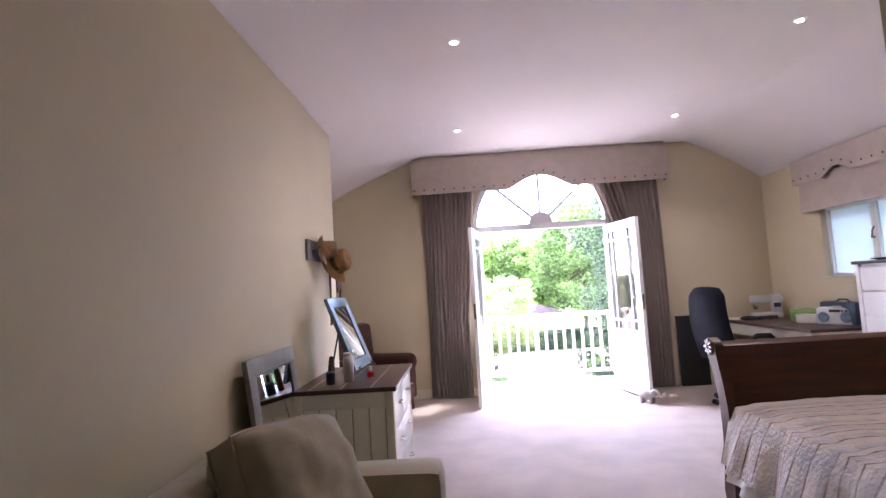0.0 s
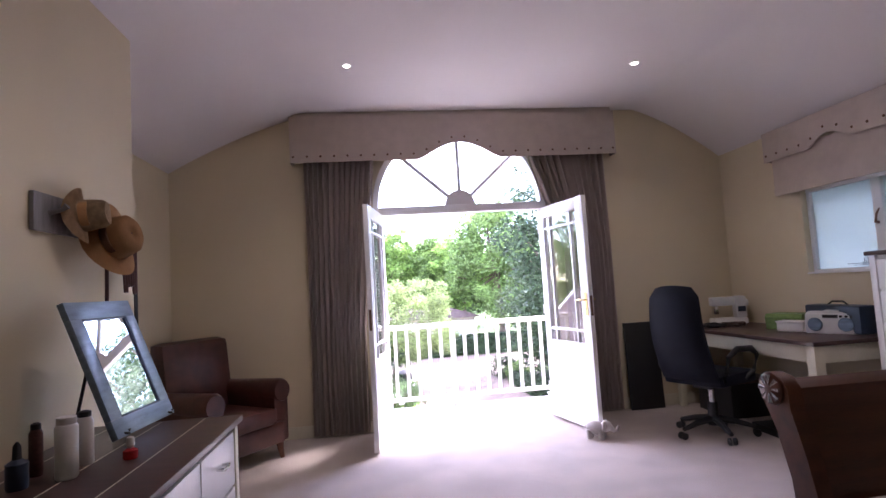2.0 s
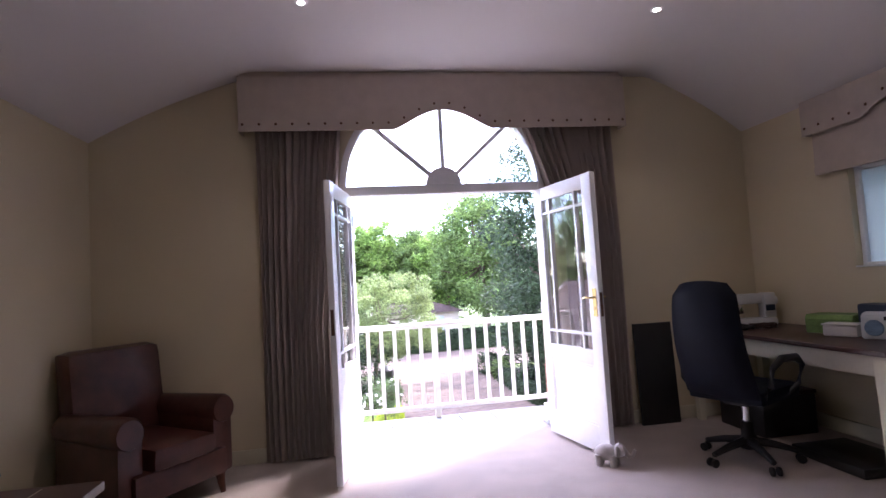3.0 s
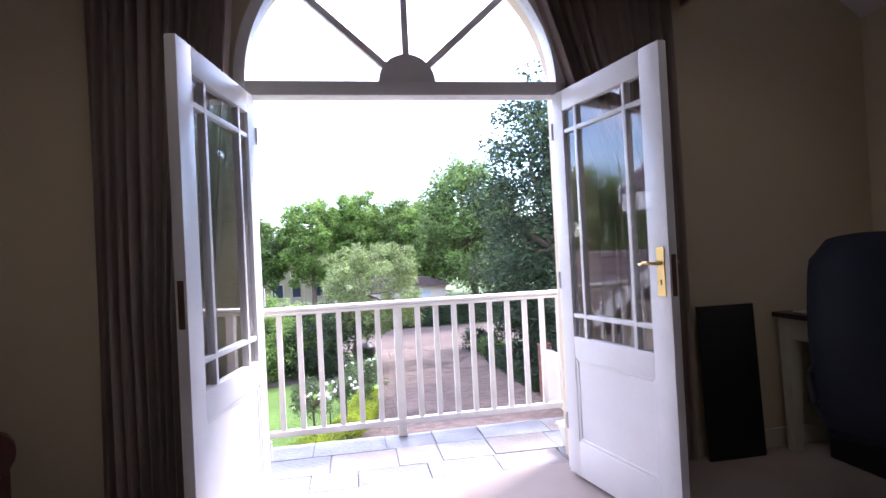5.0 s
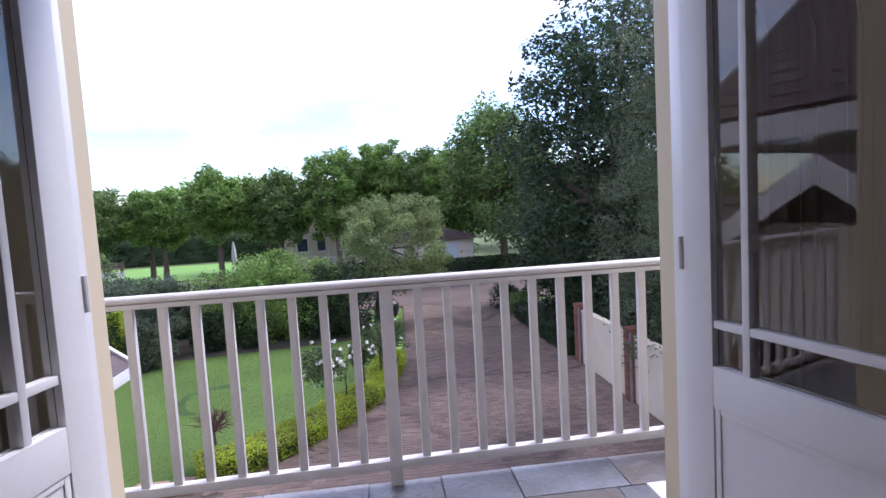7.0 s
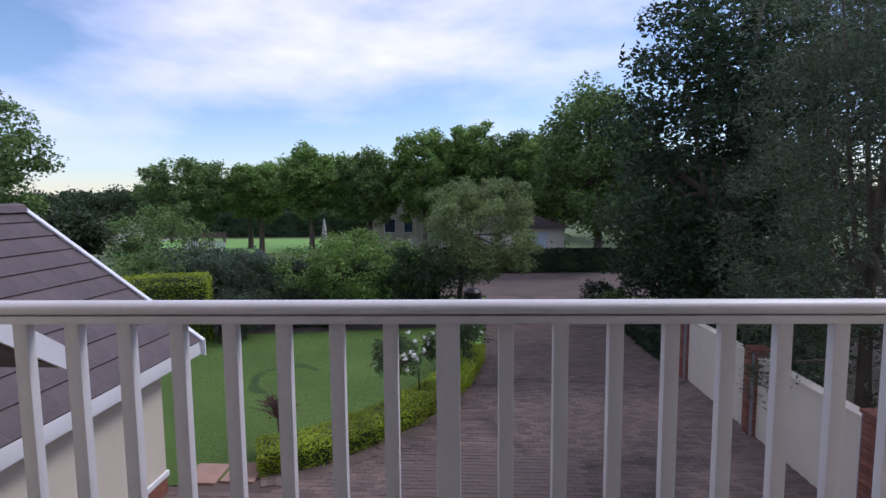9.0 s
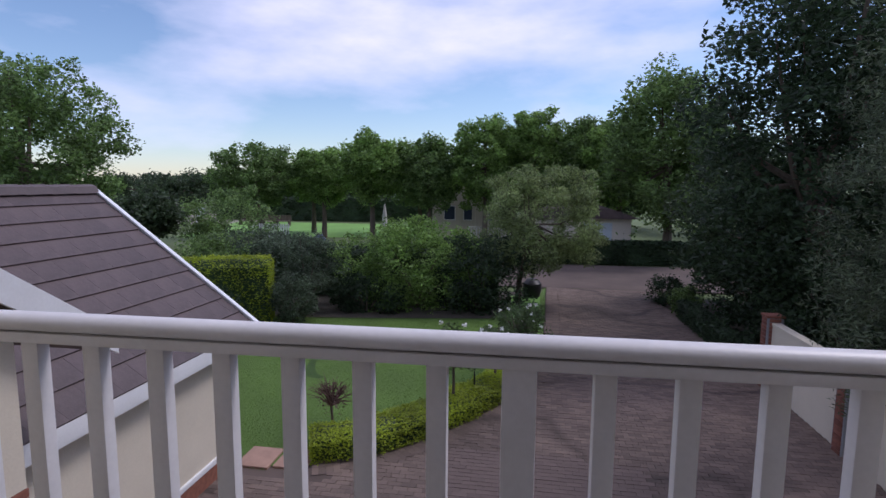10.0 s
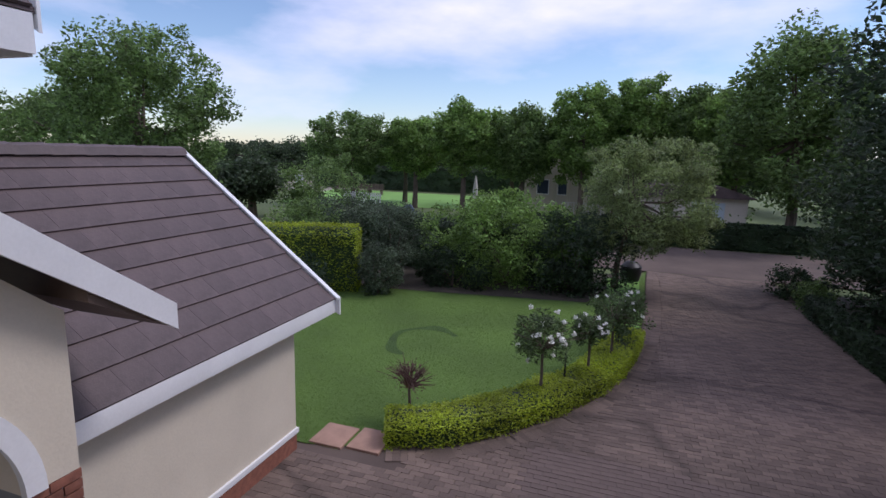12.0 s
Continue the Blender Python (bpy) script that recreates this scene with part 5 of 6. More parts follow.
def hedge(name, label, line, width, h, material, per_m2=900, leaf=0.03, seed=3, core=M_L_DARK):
    """A clipped hedge along a line: a dense core, coloured dark for inner shade, with leaves all over its skin."""
    rng = np.random.default_rng(seed)
    t = thing(name, label, "hedge")
    pts, nor = [], []
    P = [Vector((x, y, 0)) for x, y in line]
    L, R = [], []
    for i, p in enumerate(P):
        d = (P[min(i + 1, len(P) - 1)] - P[max(i - 1, 0)]).normalized()
        nrm = Vector((-d.y, d.x, 0))
        L.append(p + nrm * width / 2)
        R.append(p - nrm * width / 2)
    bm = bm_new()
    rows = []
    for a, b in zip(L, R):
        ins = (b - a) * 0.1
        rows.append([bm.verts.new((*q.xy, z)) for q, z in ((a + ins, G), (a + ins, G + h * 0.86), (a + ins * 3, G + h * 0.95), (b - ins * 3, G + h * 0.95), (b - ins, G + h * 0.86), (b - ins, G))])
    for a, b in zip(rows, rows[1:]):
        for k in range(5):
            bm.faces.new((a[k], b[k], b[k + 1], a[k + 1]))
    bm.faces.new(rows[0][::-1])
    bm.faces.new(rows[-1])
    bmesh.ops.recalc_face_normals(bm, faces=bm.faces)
    # dark core colour stands in for the shade between the leaves
    part("shade_core", bm, core, t)
    out = []
    for i in range(len(P) - 1):
        seg = (P[i + 1] - P[i]).length
        for face, area in (("top", seg * width), ("l", seg * h * 0.6), ("r", seg * h * 0.6)):
            n = int(area * per_m2)
            u = rng.uniform(0, 1, n)
            v = rng.uniform(0, 1, n)
            a0, a1, b0, b1 = (np.array(q) for q in (L[i], L[i + 1], R[i], R[i + 1]))
            if face == "top":
                q = (a0 * (1 - u)[:, None] + a1 * u[:, None]) * (1 - v)[:, None] + (b0 * (1 - u)[:, None] + b1 * u[:, None]) * v[:, None]
                q[:, 2] = G + h - 0.25 * h * (np.abs(2 * v - 1) ** 5)
            else:
                s0, s1 = (a0, a1) if face == "l" else (b0, b1)
                q = s0 * (1 - u)[:, None] + s1 * u[:, None]
                q[:, 2] = G + h * v * 0.93
            out.append(q)
    for end, (a, b) in ((0, (L[0], R[0])), (1, (L[-1], R[-1]))):
        n = int(width * h * per_m2)
        u = rng.uniform(0, 1, n)
        q = np.array(a) * (1 - u)[:, None] + np.array(b) * u[:, None]
        q[:, 2] = G + h * rng.uniform(0, 0.95, n)
        out.append(q)
    q = np.concatenate(out)
    bumps = np.array([noise.noise(Vector((x * 2.2, y * 2.2, z * 2.2))) for x, y, z in q])
    q += rng.normal(size=q.shape) * 0.022
    q[:, 2] += bumps * 0.06
    ob = new("leaves", leaf_mesh("leaves", q, material, rng, leaf, 0.6, 0.0, 0.35))
    ob.parent = t
    return t


# ---- planting, nearest first ----
HW = 0.7
mid = []
for i, (x, y) in enumerate(EDGE[:9]):
    a, b = EDGE[max(i - 1, 0)], EDGE[i + 1]
    d = Vector((b[0] - a[0], b[1] - a[1])).normalized()
    mid.append((x - d.y * (HW / 2 - 0.12), y + d.x * (HW / 2 - 0.12)))
fine_mid = []
for a, b in zip(mid, mid[1:]):
    for k in range(3):
        fine_mid.append((a[0] + (b[0] - a[0]) * k / 3, a[1] + (b[1] - a[1]) * k / 3))
fine_mid.append(mid[-1])
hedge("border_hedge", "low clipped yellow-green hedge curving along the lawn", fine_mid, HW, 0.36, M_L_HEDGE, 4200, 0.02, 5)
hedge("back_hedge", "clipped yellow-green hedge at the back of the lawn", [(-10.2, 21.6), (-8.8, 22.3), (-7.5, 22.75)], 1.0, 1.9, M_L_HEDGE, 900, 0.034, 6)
hedge("street_hedge", "dark clipped hedge along the far side of the street", [(-6, 36.2), (0, 36.6), (5, 37.0), (12, 37.5)], 1.3, 1.15, M_L_DARK, 160, 0.09, 7)
hedge("far_hedge", "dark tall hedge behind the playing field", [(-34, 63), (-18, 64), (-2, 64)], 2.0, 2.6, M_L_FAR, 26, 0.2, 10)
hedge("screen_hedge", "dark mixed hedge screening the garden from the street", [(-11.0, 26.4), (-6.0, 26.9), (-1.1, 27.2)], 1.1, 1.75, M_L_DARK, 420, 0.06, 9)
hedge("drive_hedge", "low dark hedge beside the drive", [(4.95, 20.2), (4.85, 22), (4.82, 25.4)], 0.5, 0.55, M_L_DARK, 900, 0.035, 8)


def rose(name, label, x, y, h, r, seed, flowers, bare=False):
    rng = np.random.default_rng(seed)
    rnd = random.Random(seed)
    t = thing(name, label, "rose bush", pose(x, y, G), "standard roses in the hedge")
    bm = bm_new()
    hc = h - r
    tube(bm, [(0, 0, -0.04), (0.01, 0.015, hc * 0.5), (0, 0, hc - r * 0.4)], [0.03, 0.024, 0.022], 8)
    part("stem", bm, M_BARK, t)
    bm = bm_new()
    for k in range(34 if bare else 16):
        d = Vector((rnd.gauss(0, 1), rnd.gauss(0, 1), abs(rnd.gauss(0, 1)) + 0.25)).normalized()
        p0 = Vector((0, 0, hc - r * 0.4))
        p1 = p0 + d * r * 0.7 + Vector((0, 0, 0.06))
        p2 = p0 + d * r * rnd.uniform(1.1, 1.5)
        tube(bm, [p0, p1, p2], [0.014, 0.009, 0.004], 5)
        for q in range(3 if bare else 0):
            e = p1.lerp(p2, rnd.random()) + Vector((rnd.gauss(0, .1), rnd.gauss(0, .1), rnd.uniform(0, .14)))
            tube(bm, [p1, e], [0.006, 0.003], 4)
    part("branchwork", bm, M_TWIG if bare else M_BARK, t)
    L = crown_lumps(rng, (0, 0, hc + 0.05), (r, r, r * 0.9), 36, r * 0.3, 0.45)
    pts = clump_points(rng, L, 6 if bare else 55, 0.03)
    ob = new("leaves", leaf_mesh("leaves", pts, M_TWIG if bare else M_L_ROSE, rng, 0.02 if bare else 0.032))
    ob.parent = t
    for k in range(flowers):
        d = Vector((rnd.gauss(0, 1), rnd.gauss(0, 1) - 0.6, rnd.gauss(0, 0.7) + 0.5)).normalized()
        c = Vector((0, 0, hc + 0.05)) + d * r * rnd.uniform(0.85, 1.08)
        fl = np.array(c) + rng.normal(size=(22, 3)) * 0.017
        fo = new("flower", leaf_mesh("flower", fl, M_PETAL, rng, 0.02, 0.8))
        fo.parent = t
        fo["label"] = "white open rose"
    return t


rose("rose_bush", "bare pruned standard rose with reddish twigs", -3.0, 15.85, 0.95, 0.27, 11, 0, True)
rose("rose_bush", "standard rose with round green crown and white flowers", -1.24, 17.1, 1.66, 0.48, 12, 18)
rose("rose_bush", "slim standard rose with a few white flowers", -0.58, 18.2, 1.35, 0.3, 13, 9)
rose("rose_bush", "leafy standard rose with dense green crown", -0.22, 19.2, 1.55, 0.44, 14, 3)
rose("rose_bush", "leafy standard rose beside the drive", 0.0, 20.5, 1.3, 0.5, 15, 7)
for k, (x, y) in enumerate(((-0.92, 17.66), (-0.1, 19.9))):
    bm = bm_new()
    tube(bm, [(0, 0, -0.05), (0, 0, 0.78)], [0.014, 0.012], 8)
    lathe(bm, [(0.018, 0.78), (0.02, 0.8), (0.006, 0.82)], 8)
    solo("garden_stake", bm, M_BLACK, "thin dark garden stake standing in the hedge", "stake", "garden stakes", at=pose(x, y, G))

tree("street_tree", "small spreading tree with soft pale green crown", -0.33, 26.2, 5, (0.4, 26.1, 0.05), (2.0, 1.9, 1.85), M_L_WILLOW, 170, 150, 0.33, 0.065, 0.09, 21, 0.3, 14, droop=0.5, squash=0.3)
tree("shade_tree", "tall dense dark evergreen tree beside the drive", 6.9, 22.2, 11, (6.6, 22.2, 2.1), (2.6, 2.7, 4.8), M_L_DARK, 330, 80, 0.6, 0.085, 0.25, 22, 0.6, 12)
tree("shade_tree", "tall dark tree overhanging the drive", 9.8, 24.0, 11, (9.6, 24.0, 3.2), (3.0, 3.0, 5.4), M_L_DARK, 260, 70, 0.7, 0.095, 0.25, 23, 0.5, 10)
tree("olive_tree", "grey-green olive tree with fine leaves", 6.5, 16.6, 7, (6.35, 16.5, 1.2), (2.0, 2.0, 4.1), M_L_OLIVE, 400, 150, 0.4, 0.05, 0.13, 24, 0.5, 12, droop=-0.4, squash=0.22)
tree("garden_tree", "large leafy green tree by the street", 7.3, 38.4, 10, (6.9, 38.2, 3.2), (3.0, 2.8, 3.7), M_L_MID, 260, 95, 0.7, 0.12, 0.22, 25, 0.45, 12)
tree("garden_tree", "dull green tree overhanging the drive's far end", 7.8, 27.6, 8, (7.4, 27.4, 0.3), (2.4, 2.3, 2.8), M_L_FAR, 200, 85, 0.5, 0.08, 0.16, 26, 0.5, 8)
# crowns given by their middle, half width and top
for k, (x, y, r, zt) in enumerate(((-20.3, 46, 3.1, 4.4), (-15.3, 46.5, 1.9, 4.0), (-10.8, 44, 2.0, 4.9), (-6.9, 44.5, 1.8, 4.6), (-3.0, 44, 2.2, 6.1), (0.4, 44.5, 2.1, 6.2), (3.4, 44, 1.9, 6.0), (5.4, 42.5, 1.8, 5.4), (-17.6, 50, 2.0, 3.4), (-8.9, 51, 2.2, 4.3), (-1.3, 51, 2.4, 5.2), (1.9, 50, 2.2, 5.3))):
    zb = -1.1 + 0.35 * (k % 3)
    cz = (zt + zb) / 2
    tree("avenue_tree", "leafy green avenue tree with uneven crown", x, y, 8, (x, y, cz), (r * 1.16, r * 0.9, (zt - cz) / 1.2), M_L_BRIGHT if k % 3 else M_L_MID, 250 + 7 * k, 85, 0.42, 0.11, 0.17, 30 + k, 0.45, 9, group="avenue trees")
tree("garden_tree", "big airy green tree behind the outbuilding", -16.4, 23.5, 10, (-16.5, 23.5, 2.0), (3.0, 2.8, 3.0), M_L_MID, 330, 110, 0.45, 0.075, 0.25, 41, 0.6, 14)
tree("garden_tree", "broad green tree behind the outbuilding", -23.0, 27.0, 10, (-23.6, 26.5, 1.0), (3.6, 3.4, 2.9), M_L_MID, 240, 110, 0.6, 0.1, 0.25, 42, 0.4, 9)
for k, (x, y, r, zt) in enumerate(((-46, 74, 6, 2.1), (-37, 78, 6, 2.0), (-30, 72, 5, 2.0), (-58, 80, 7, 2.4), (-24, 68, 4.5, 2.0), (-21.8, 36, 1.8, 0.3), (-27, 38, 2.6, 0.3), (8, 60, 6, 4), (18, 55, 6, 5), (-2, 66, 5, 3.0), (-12, 70, 5, 2.6))):
    cz = (zt - 2.0) / 2
    tree("far_tree", "distant dark green tree", x, y, 8, (x, y, cz), (r, r * 0.7, (zt - cz) / 1.1), M_L_FAR, 110, 70, 0.6 if r < 3 else 0.95, 0.14 if r < 3 else 0.22, 0.25, 50 + k, 0.4, 5, group="distant trees")
# the neighbour's trees beyond the garden wall, seen in the door glass
for k, (x, y, h) in enumerate(((10.6, 12.6, 4.8), (12.6, 16.4, 5.2), (14.0, 10.0, 5.6), (16.5, 14.0, 6.0), (17.5, 20.0, 6.0))):
    tree("shade_tree", "dark evergreen tree beyond the garden wall", x, y, 9, (x, y, 0.5), (2.9, 2.6, h * 0.68), M_L_DARK, 230, 80, 0.7, 0.09, 0.2, 90 + k, 0.5, 9)
shrub("shrub", "large rounded green shrub at the lawn's edge", (-3.6, 25.2, -1.7), (2.4, 1.3, 1.85), M_L_BRIGHT, 170, 150, 0.42, 0.055, 61)
shrub("shrub", "dense dark green shrub beside the drive", (-1.5, 25.0, -1.9), (1.4, 1.1, 1.4), M_L_DARK, 80, 110, 0.4, 0.055, 62)
shrub("shrub", "grey-green rounded shrub at the lawn's edge", (-6.9, 23.9, -1.5), (1.0, 0.9, 1.15), M_L_GREY, 80, 110, 0.28, 0.042, 63)
shrub("shrub", "loose grey-green shrub at the end of the clipped hedge", (-6.75, 22.5, -2.2), (0.75, 0.6, 0.75), M_L_GREY, 60, 90, 0.22, 0.04, 72)
shrub("shrub", "loose grey-green shrub behind the lawn", (-8.6, 26.5, -1.85), (1.6, 1.2, 0.9), M_L_GREY, 70, 90, 0.4, 0.06, 64)
shrub("shrub", "dark low shrub in front of the clipped hedge", (-8.7, 21.5, -2.35), (1.2, 0.5, 0.6), M_L_DARK, 60, 80, 0.26, 0.045, 71)
shrub("shrub", "dark low shrub along the lawn", (-5.0, 24.2, -2.4), (1.3, 0.6, 0.65), M_L_DARK, 60, 80, 0.28, 0.05, 65)
shrub("shrub", "green shrub behind the outbuilding roof", (-10.6, 24.5, -1.7), (1.3, 1.2, 1.0), M_L_MID, 80, 90, 0.4, 0.06, 66)
shrub("shrub", "round green bush behind the hedge", (-15.5, 34, -0.9), (2.2, 1.8, 2.0), M_L_MID, 80, 80, 0.5, 0.08, 67)
shrub("shrub", "low brownish shrub behind the garden", (-12.5, 31, -1.9), (2.4, 1.6, 1.0), M_L_GREY, 80, 80, 0.4, 0.07, 68)
shrub("shrub", "low bush beside the drive's mouth", (4.75, 27.2, -2.5), (0.6, 0.8, 0.5), M_L_DARK, 40, 80, 0.22, 0.045, 69)
shrub("shrub", "light green low bush beside the drive", (4.95, 25.9, -2.5), (0.45, 0.6, 0.5), M_L_MID, 36, 80, 0.2, 0.045, 70)
shrub("shrub", "dark bush under the trees by the drive", (5.9, 21.0, -2.2), (0.9, 1.2, 0.8), M_L_DARK, 60, 80, 0.3, 0.055, 71)
shrub("shrub", "dark undergrowth below the tall trees", (6.8, 25.0, -2.0), (1.5, 2.2, 1.1), M_L_DARK, 80, 80, 0.4, 0.07, 72)
shrub("shrub", "dark undergrowth behind the boundary wall", (6.6, 19.6, -1.6), (1.4, 1.6, 1.4), M_L_DARK, 90, 90, 0.4, 0.06, 73)

# ---- the outbuilding with its tiled roof ----
ROOF_A = math.atan2(1.05 + 0.92, 6.53 - 3.92)
RX, RZ, EX, EZ, RY0, RY1 = -6.53, 1.05, -3.92, -0.92, 9.3, 15.35
bld = thing("outbuilding", "cream plastered outbuilding with brown tiled gable roof", "building", pose(0, 0, 0))
bm = bm_new()
prism(bm, [(-4.15, -2.62), (-4.15, -0.95), (-6.53, 0.6), (-8.66, -0.95), (-8.66, -2.62)], "y", 11.52, 14.65)
part("wall", bm, M_CREAM, bld, smooth=0)
bm = bm_new()
box(bm, -4.17, -4.12, 11.4, 14.675, -2.66, -2.585, 0.006)
part("plinth_band", bm, M_FASCIA, bld)
bm = bm_new()
box(bm, -4.2, -4.135, 11.4, 14.64, G - 0.02, -2.66)
box(bm, -8.6, -4.2, 14.5, 14.64, G - 0.02, -2.66)
part("brick_base", bm, M_BRICK, bld)
sx, sz = math.cos(ROOF_A), math.sin(ROOF_A)
for s in (1, -1):
    bm = bm_new()
    ex = RX + s * (EX - 0.06 - RX)
    pts = [(RX, RZ - 0.06), (ex, EZ - 0.02), (ex, EZ - 0.06), (RX, RZ - 0.13)]
    prism(bm, pts, "y", RY0, RY1 - 0.03)
    part("roof_deck", bm, M_PAVEBED, bld, "dark underlay below the tiles", smooth=0)
bm = bm_new()
box(bm, EX - 0.035, EX - 0.005, RY0, RY1, EZ - 0.21, EZ - 0.02, 0.004)
part("eave_fascia", bm, M_FASCIA, bld, "white eave fascia board")
bm = bm_new()
prism(bm, [(RX, RZ + 0.035), (EX + 0.05, EZ - 0.0), (EX + 0.05, EZ - 0.24), (EX - 0.06, EZ - 0.2), (RX, RZ - 0.17), (2 * RX - EX, EZ - 0.2), (2 * RX - EX, EZ - 0.0)], "y", RY1 - 0.005, RY1 + 0.022)
part("barge_board", bm, M_FASCIA, bld, "white barge board on the gable", smooth=0)
bm = bm_new()
prism(bm, [(RX, RZ + 0.045), (EX + 0.04, EZ + 0.01), (EX + 0.04, EZ - 0.02), (RX, RZ + 0.015)], "y", RY1 - 0.05, RY1 + 0.024)
part("verge_strip", bm, M_FASCIA, bld, "white verge strip", smooth=0)
n_row = 10
slope = math.hypot(RX - EX, RZ - EZ)
rh = slope / n_row
bm = bm_new()
box(bm, 0, 0.3228, 0, rh + 0.05, 0, 0.034)
tile_me = finish(bm, "tile", M_TILE)
half_me = finish(cbox(0, 0.158, 0, rh + 0.05, 0, 0.034), "tile", M_TILE)
n_col = int((RY1 - 0.05 - RY0) / 0.325)
rnd = random.Random(31)
for r in range(n_row):
    for c in range(n_col + r % 2):
        # every other course begins with a half tile at the verge
        half = r % 2 and c == 0
        o = new("tile", half_me if half else tile_me)
        o.parent = bld
        y = RY1 - 0.055 - (0.16 if half else 0.325 * (c + 1) - (0.165 if r % 2 else 0))
        d = slope - (r + 1) * rh + 0.0
        # eave edge of this course, lifted a little over the course below
        ox, oz = RX + (d + rh) * sx, RZ - (d + rh) * sz
        ax = Matrix(((0, -sx, sz, 0), (1, 0, 0, 0), (0, sz, sx, 0), (0, 0, 0, 1)))
        o.matrix_basis = Matrix.Translation((ox + sz * -0.02, y, oz - sx * 0.035)) @ ax @ pose(0, 0, 0, -3.6 + rnd.uniform(-.15, .15), rnd.uniform(-.15, .15), 0)
for c in range(int((RY1 - RY0) / 0.4)):
    bm = bm_new()
    pr = [(-0.13, -0.1), (-0.08, 0.0), (0, 0.03), (0.08, 0.0), (0.13, -0.1), (0.11, -0.11), (0, -0.02), (-0.11, -0.11)]
    prism(bm, pr, "y", 0.0, 0.41)
    part("ridge_tile", bm, M_TILE, bld, at=pose(RX, RY1 - 0.03 - 0.4 * (c + 1), RZ + 0.03, 1.2, 0, 0))

# the nearer cross gable with its arched porch
PX = -3.55
gab = thing("gable_porch", "cream plastered cross gable with white barge board", "building", pose(0, 0, 0))
ARCH_Y, ARCH_R, ARCH_Z = 10.13, 0.8, -1.06
bm = bm_new()
pts = [(ARCH_Y + ARCH_R, ARCH_Z), (11.28, ARCH_Z), (11.28, 0.05), (10.3, 0.85), (8.47, 0.85), (8.47, ARCH_Z), (ARCH_Y - ARCH_R, ARCH_Z)] + [(ARCH_Y - ARCH_R * math.cos(math.pi * k / 20), ARCH_Z + ARCH_R * math.sin(math.pi * k / 20)) for k in range(1, 20)]
prism(bm, pts, "x", PX - 0.35, PX)
part("wall", bm, M_CREAM, gab, smooth=0)
bm = bm_new()
rr = [[bm.verts.new((x, ARCH_Y - r * math.cos(math.pi * k / 28), ARCH_Z + r * math.sin(math.pi * k / 28))) for r, x in ((ARCH_R - 0.01, PX - 0.02), (ARCH_R + 0.12, PX - 0.02), (ARCH_R + 0.12, PX + 0.035), (ARCH_R - 0.01, PX + 0.035))] for k in range(29)]
for a, b in zip(rr, rr[1:]):
    for i in range(4):
        bm.faces.new((a[i], a[(i + 1) % 4], b[(i + 1) % 4], b[i]))
part("arch_moulding", bm, M_FASCIA, gab, "white rounded arch moulding")
part("pier_core", cbox(PX - 0.33, PX - 0.012, ARCH_Y + ARCH_R + 0.01, 11.265, G, ARCH_Z - 0.002), M_GROUT, gab)
part("inner_wall", cbox(-4.9, -4.4, 8.5, 11.2, G, -0.95), M_CREAM, gab)
br = finish(cbox(-0.0, 0.018, 0.004, 0.216, 0.004, 0.069, bev=0.003), "brick", M_BRICK)
br_half = finish(cbox(-0.0, 0.018, 0.004, 0.13, 0.004, 0.069, bev=0.003), "brick", M_BRICK)
bry = finish(cbox(-0.214, -0.004, -0.002, 0.014, 0.004, 0.069, bev=0.003), "brick", M_BRICK)
for r in range(24):
    z = ARCH_Z - 0.075 * (r + 1)
    for c in range(2):
        # stretchers and headers take turns, flush with the pier's edges
        if c == 0:
            y, me_ = ARCH_Y + ARCH_R + 0.01, (br if r % 2 else br_half)
        else:
            y, me_ = ARCH_Y + ARCH_R + 0.01 + (0.222 if r % 2 else 0.135), (br_half if r % 2 else br)
        o = new("brick", me_)
        o.parent, o.location = gab, (PX - 0.014, y, z)
# barge board: its lower tip at y 11.96, rising towards the house
FX = -3.30
tip_y, tip_z, ridge_y, ridge_z = 11.95, -0.245, 9.75, 1.285
sl = (ridge_z - tip_z) / (tip_y - ridge_y)
bm = bm_new()
prism(bm, [(tip_y, tip_z), (tip_y, tip_z + 0.2), (ridge_y, ridge_z + 0.22), (8.45, ridge_z + 0.22 - (ridge_y - 8.45) * sl), (8.45, ridge_z - 0.06 - (ridge_y - 8.45) * sl), (ridge_y, ridge_z - 0.06)], "x", FX - 0.03, FX)
part("barge_board", bm, M_FASCIA, gab, smooth=0)
bm = bm_new()
prism(bm, [(tip_y, tip_z + 0.15), (tip_y, tip_z + 0.19), (ridge_y, ridge_z + 0.21), (8.45, ridge_z + 0.21 - (ridge_y - 8.45) * sl), (8.45, ridge_z + 0.16 - (ridge_y - 8.45) * sl), (ridge_y, ridge_z + 0.16)], "x", -5.4, FX - 0.03)
part("gable_roof", bm, M_TILE, gab, smooth=0)
bm = bm_new()
prism(bm, [(11.285, 0.13), (tip_y - 0.02, tip_z + 0.02), (tip_y - 0.02, tip_z + 0.14), (11.285, 0.35)], "x", -4.35, FX - 0.032)
part("soffit", bm, M_SOFFIT, gab, "dark stained soffit", smooth=0)

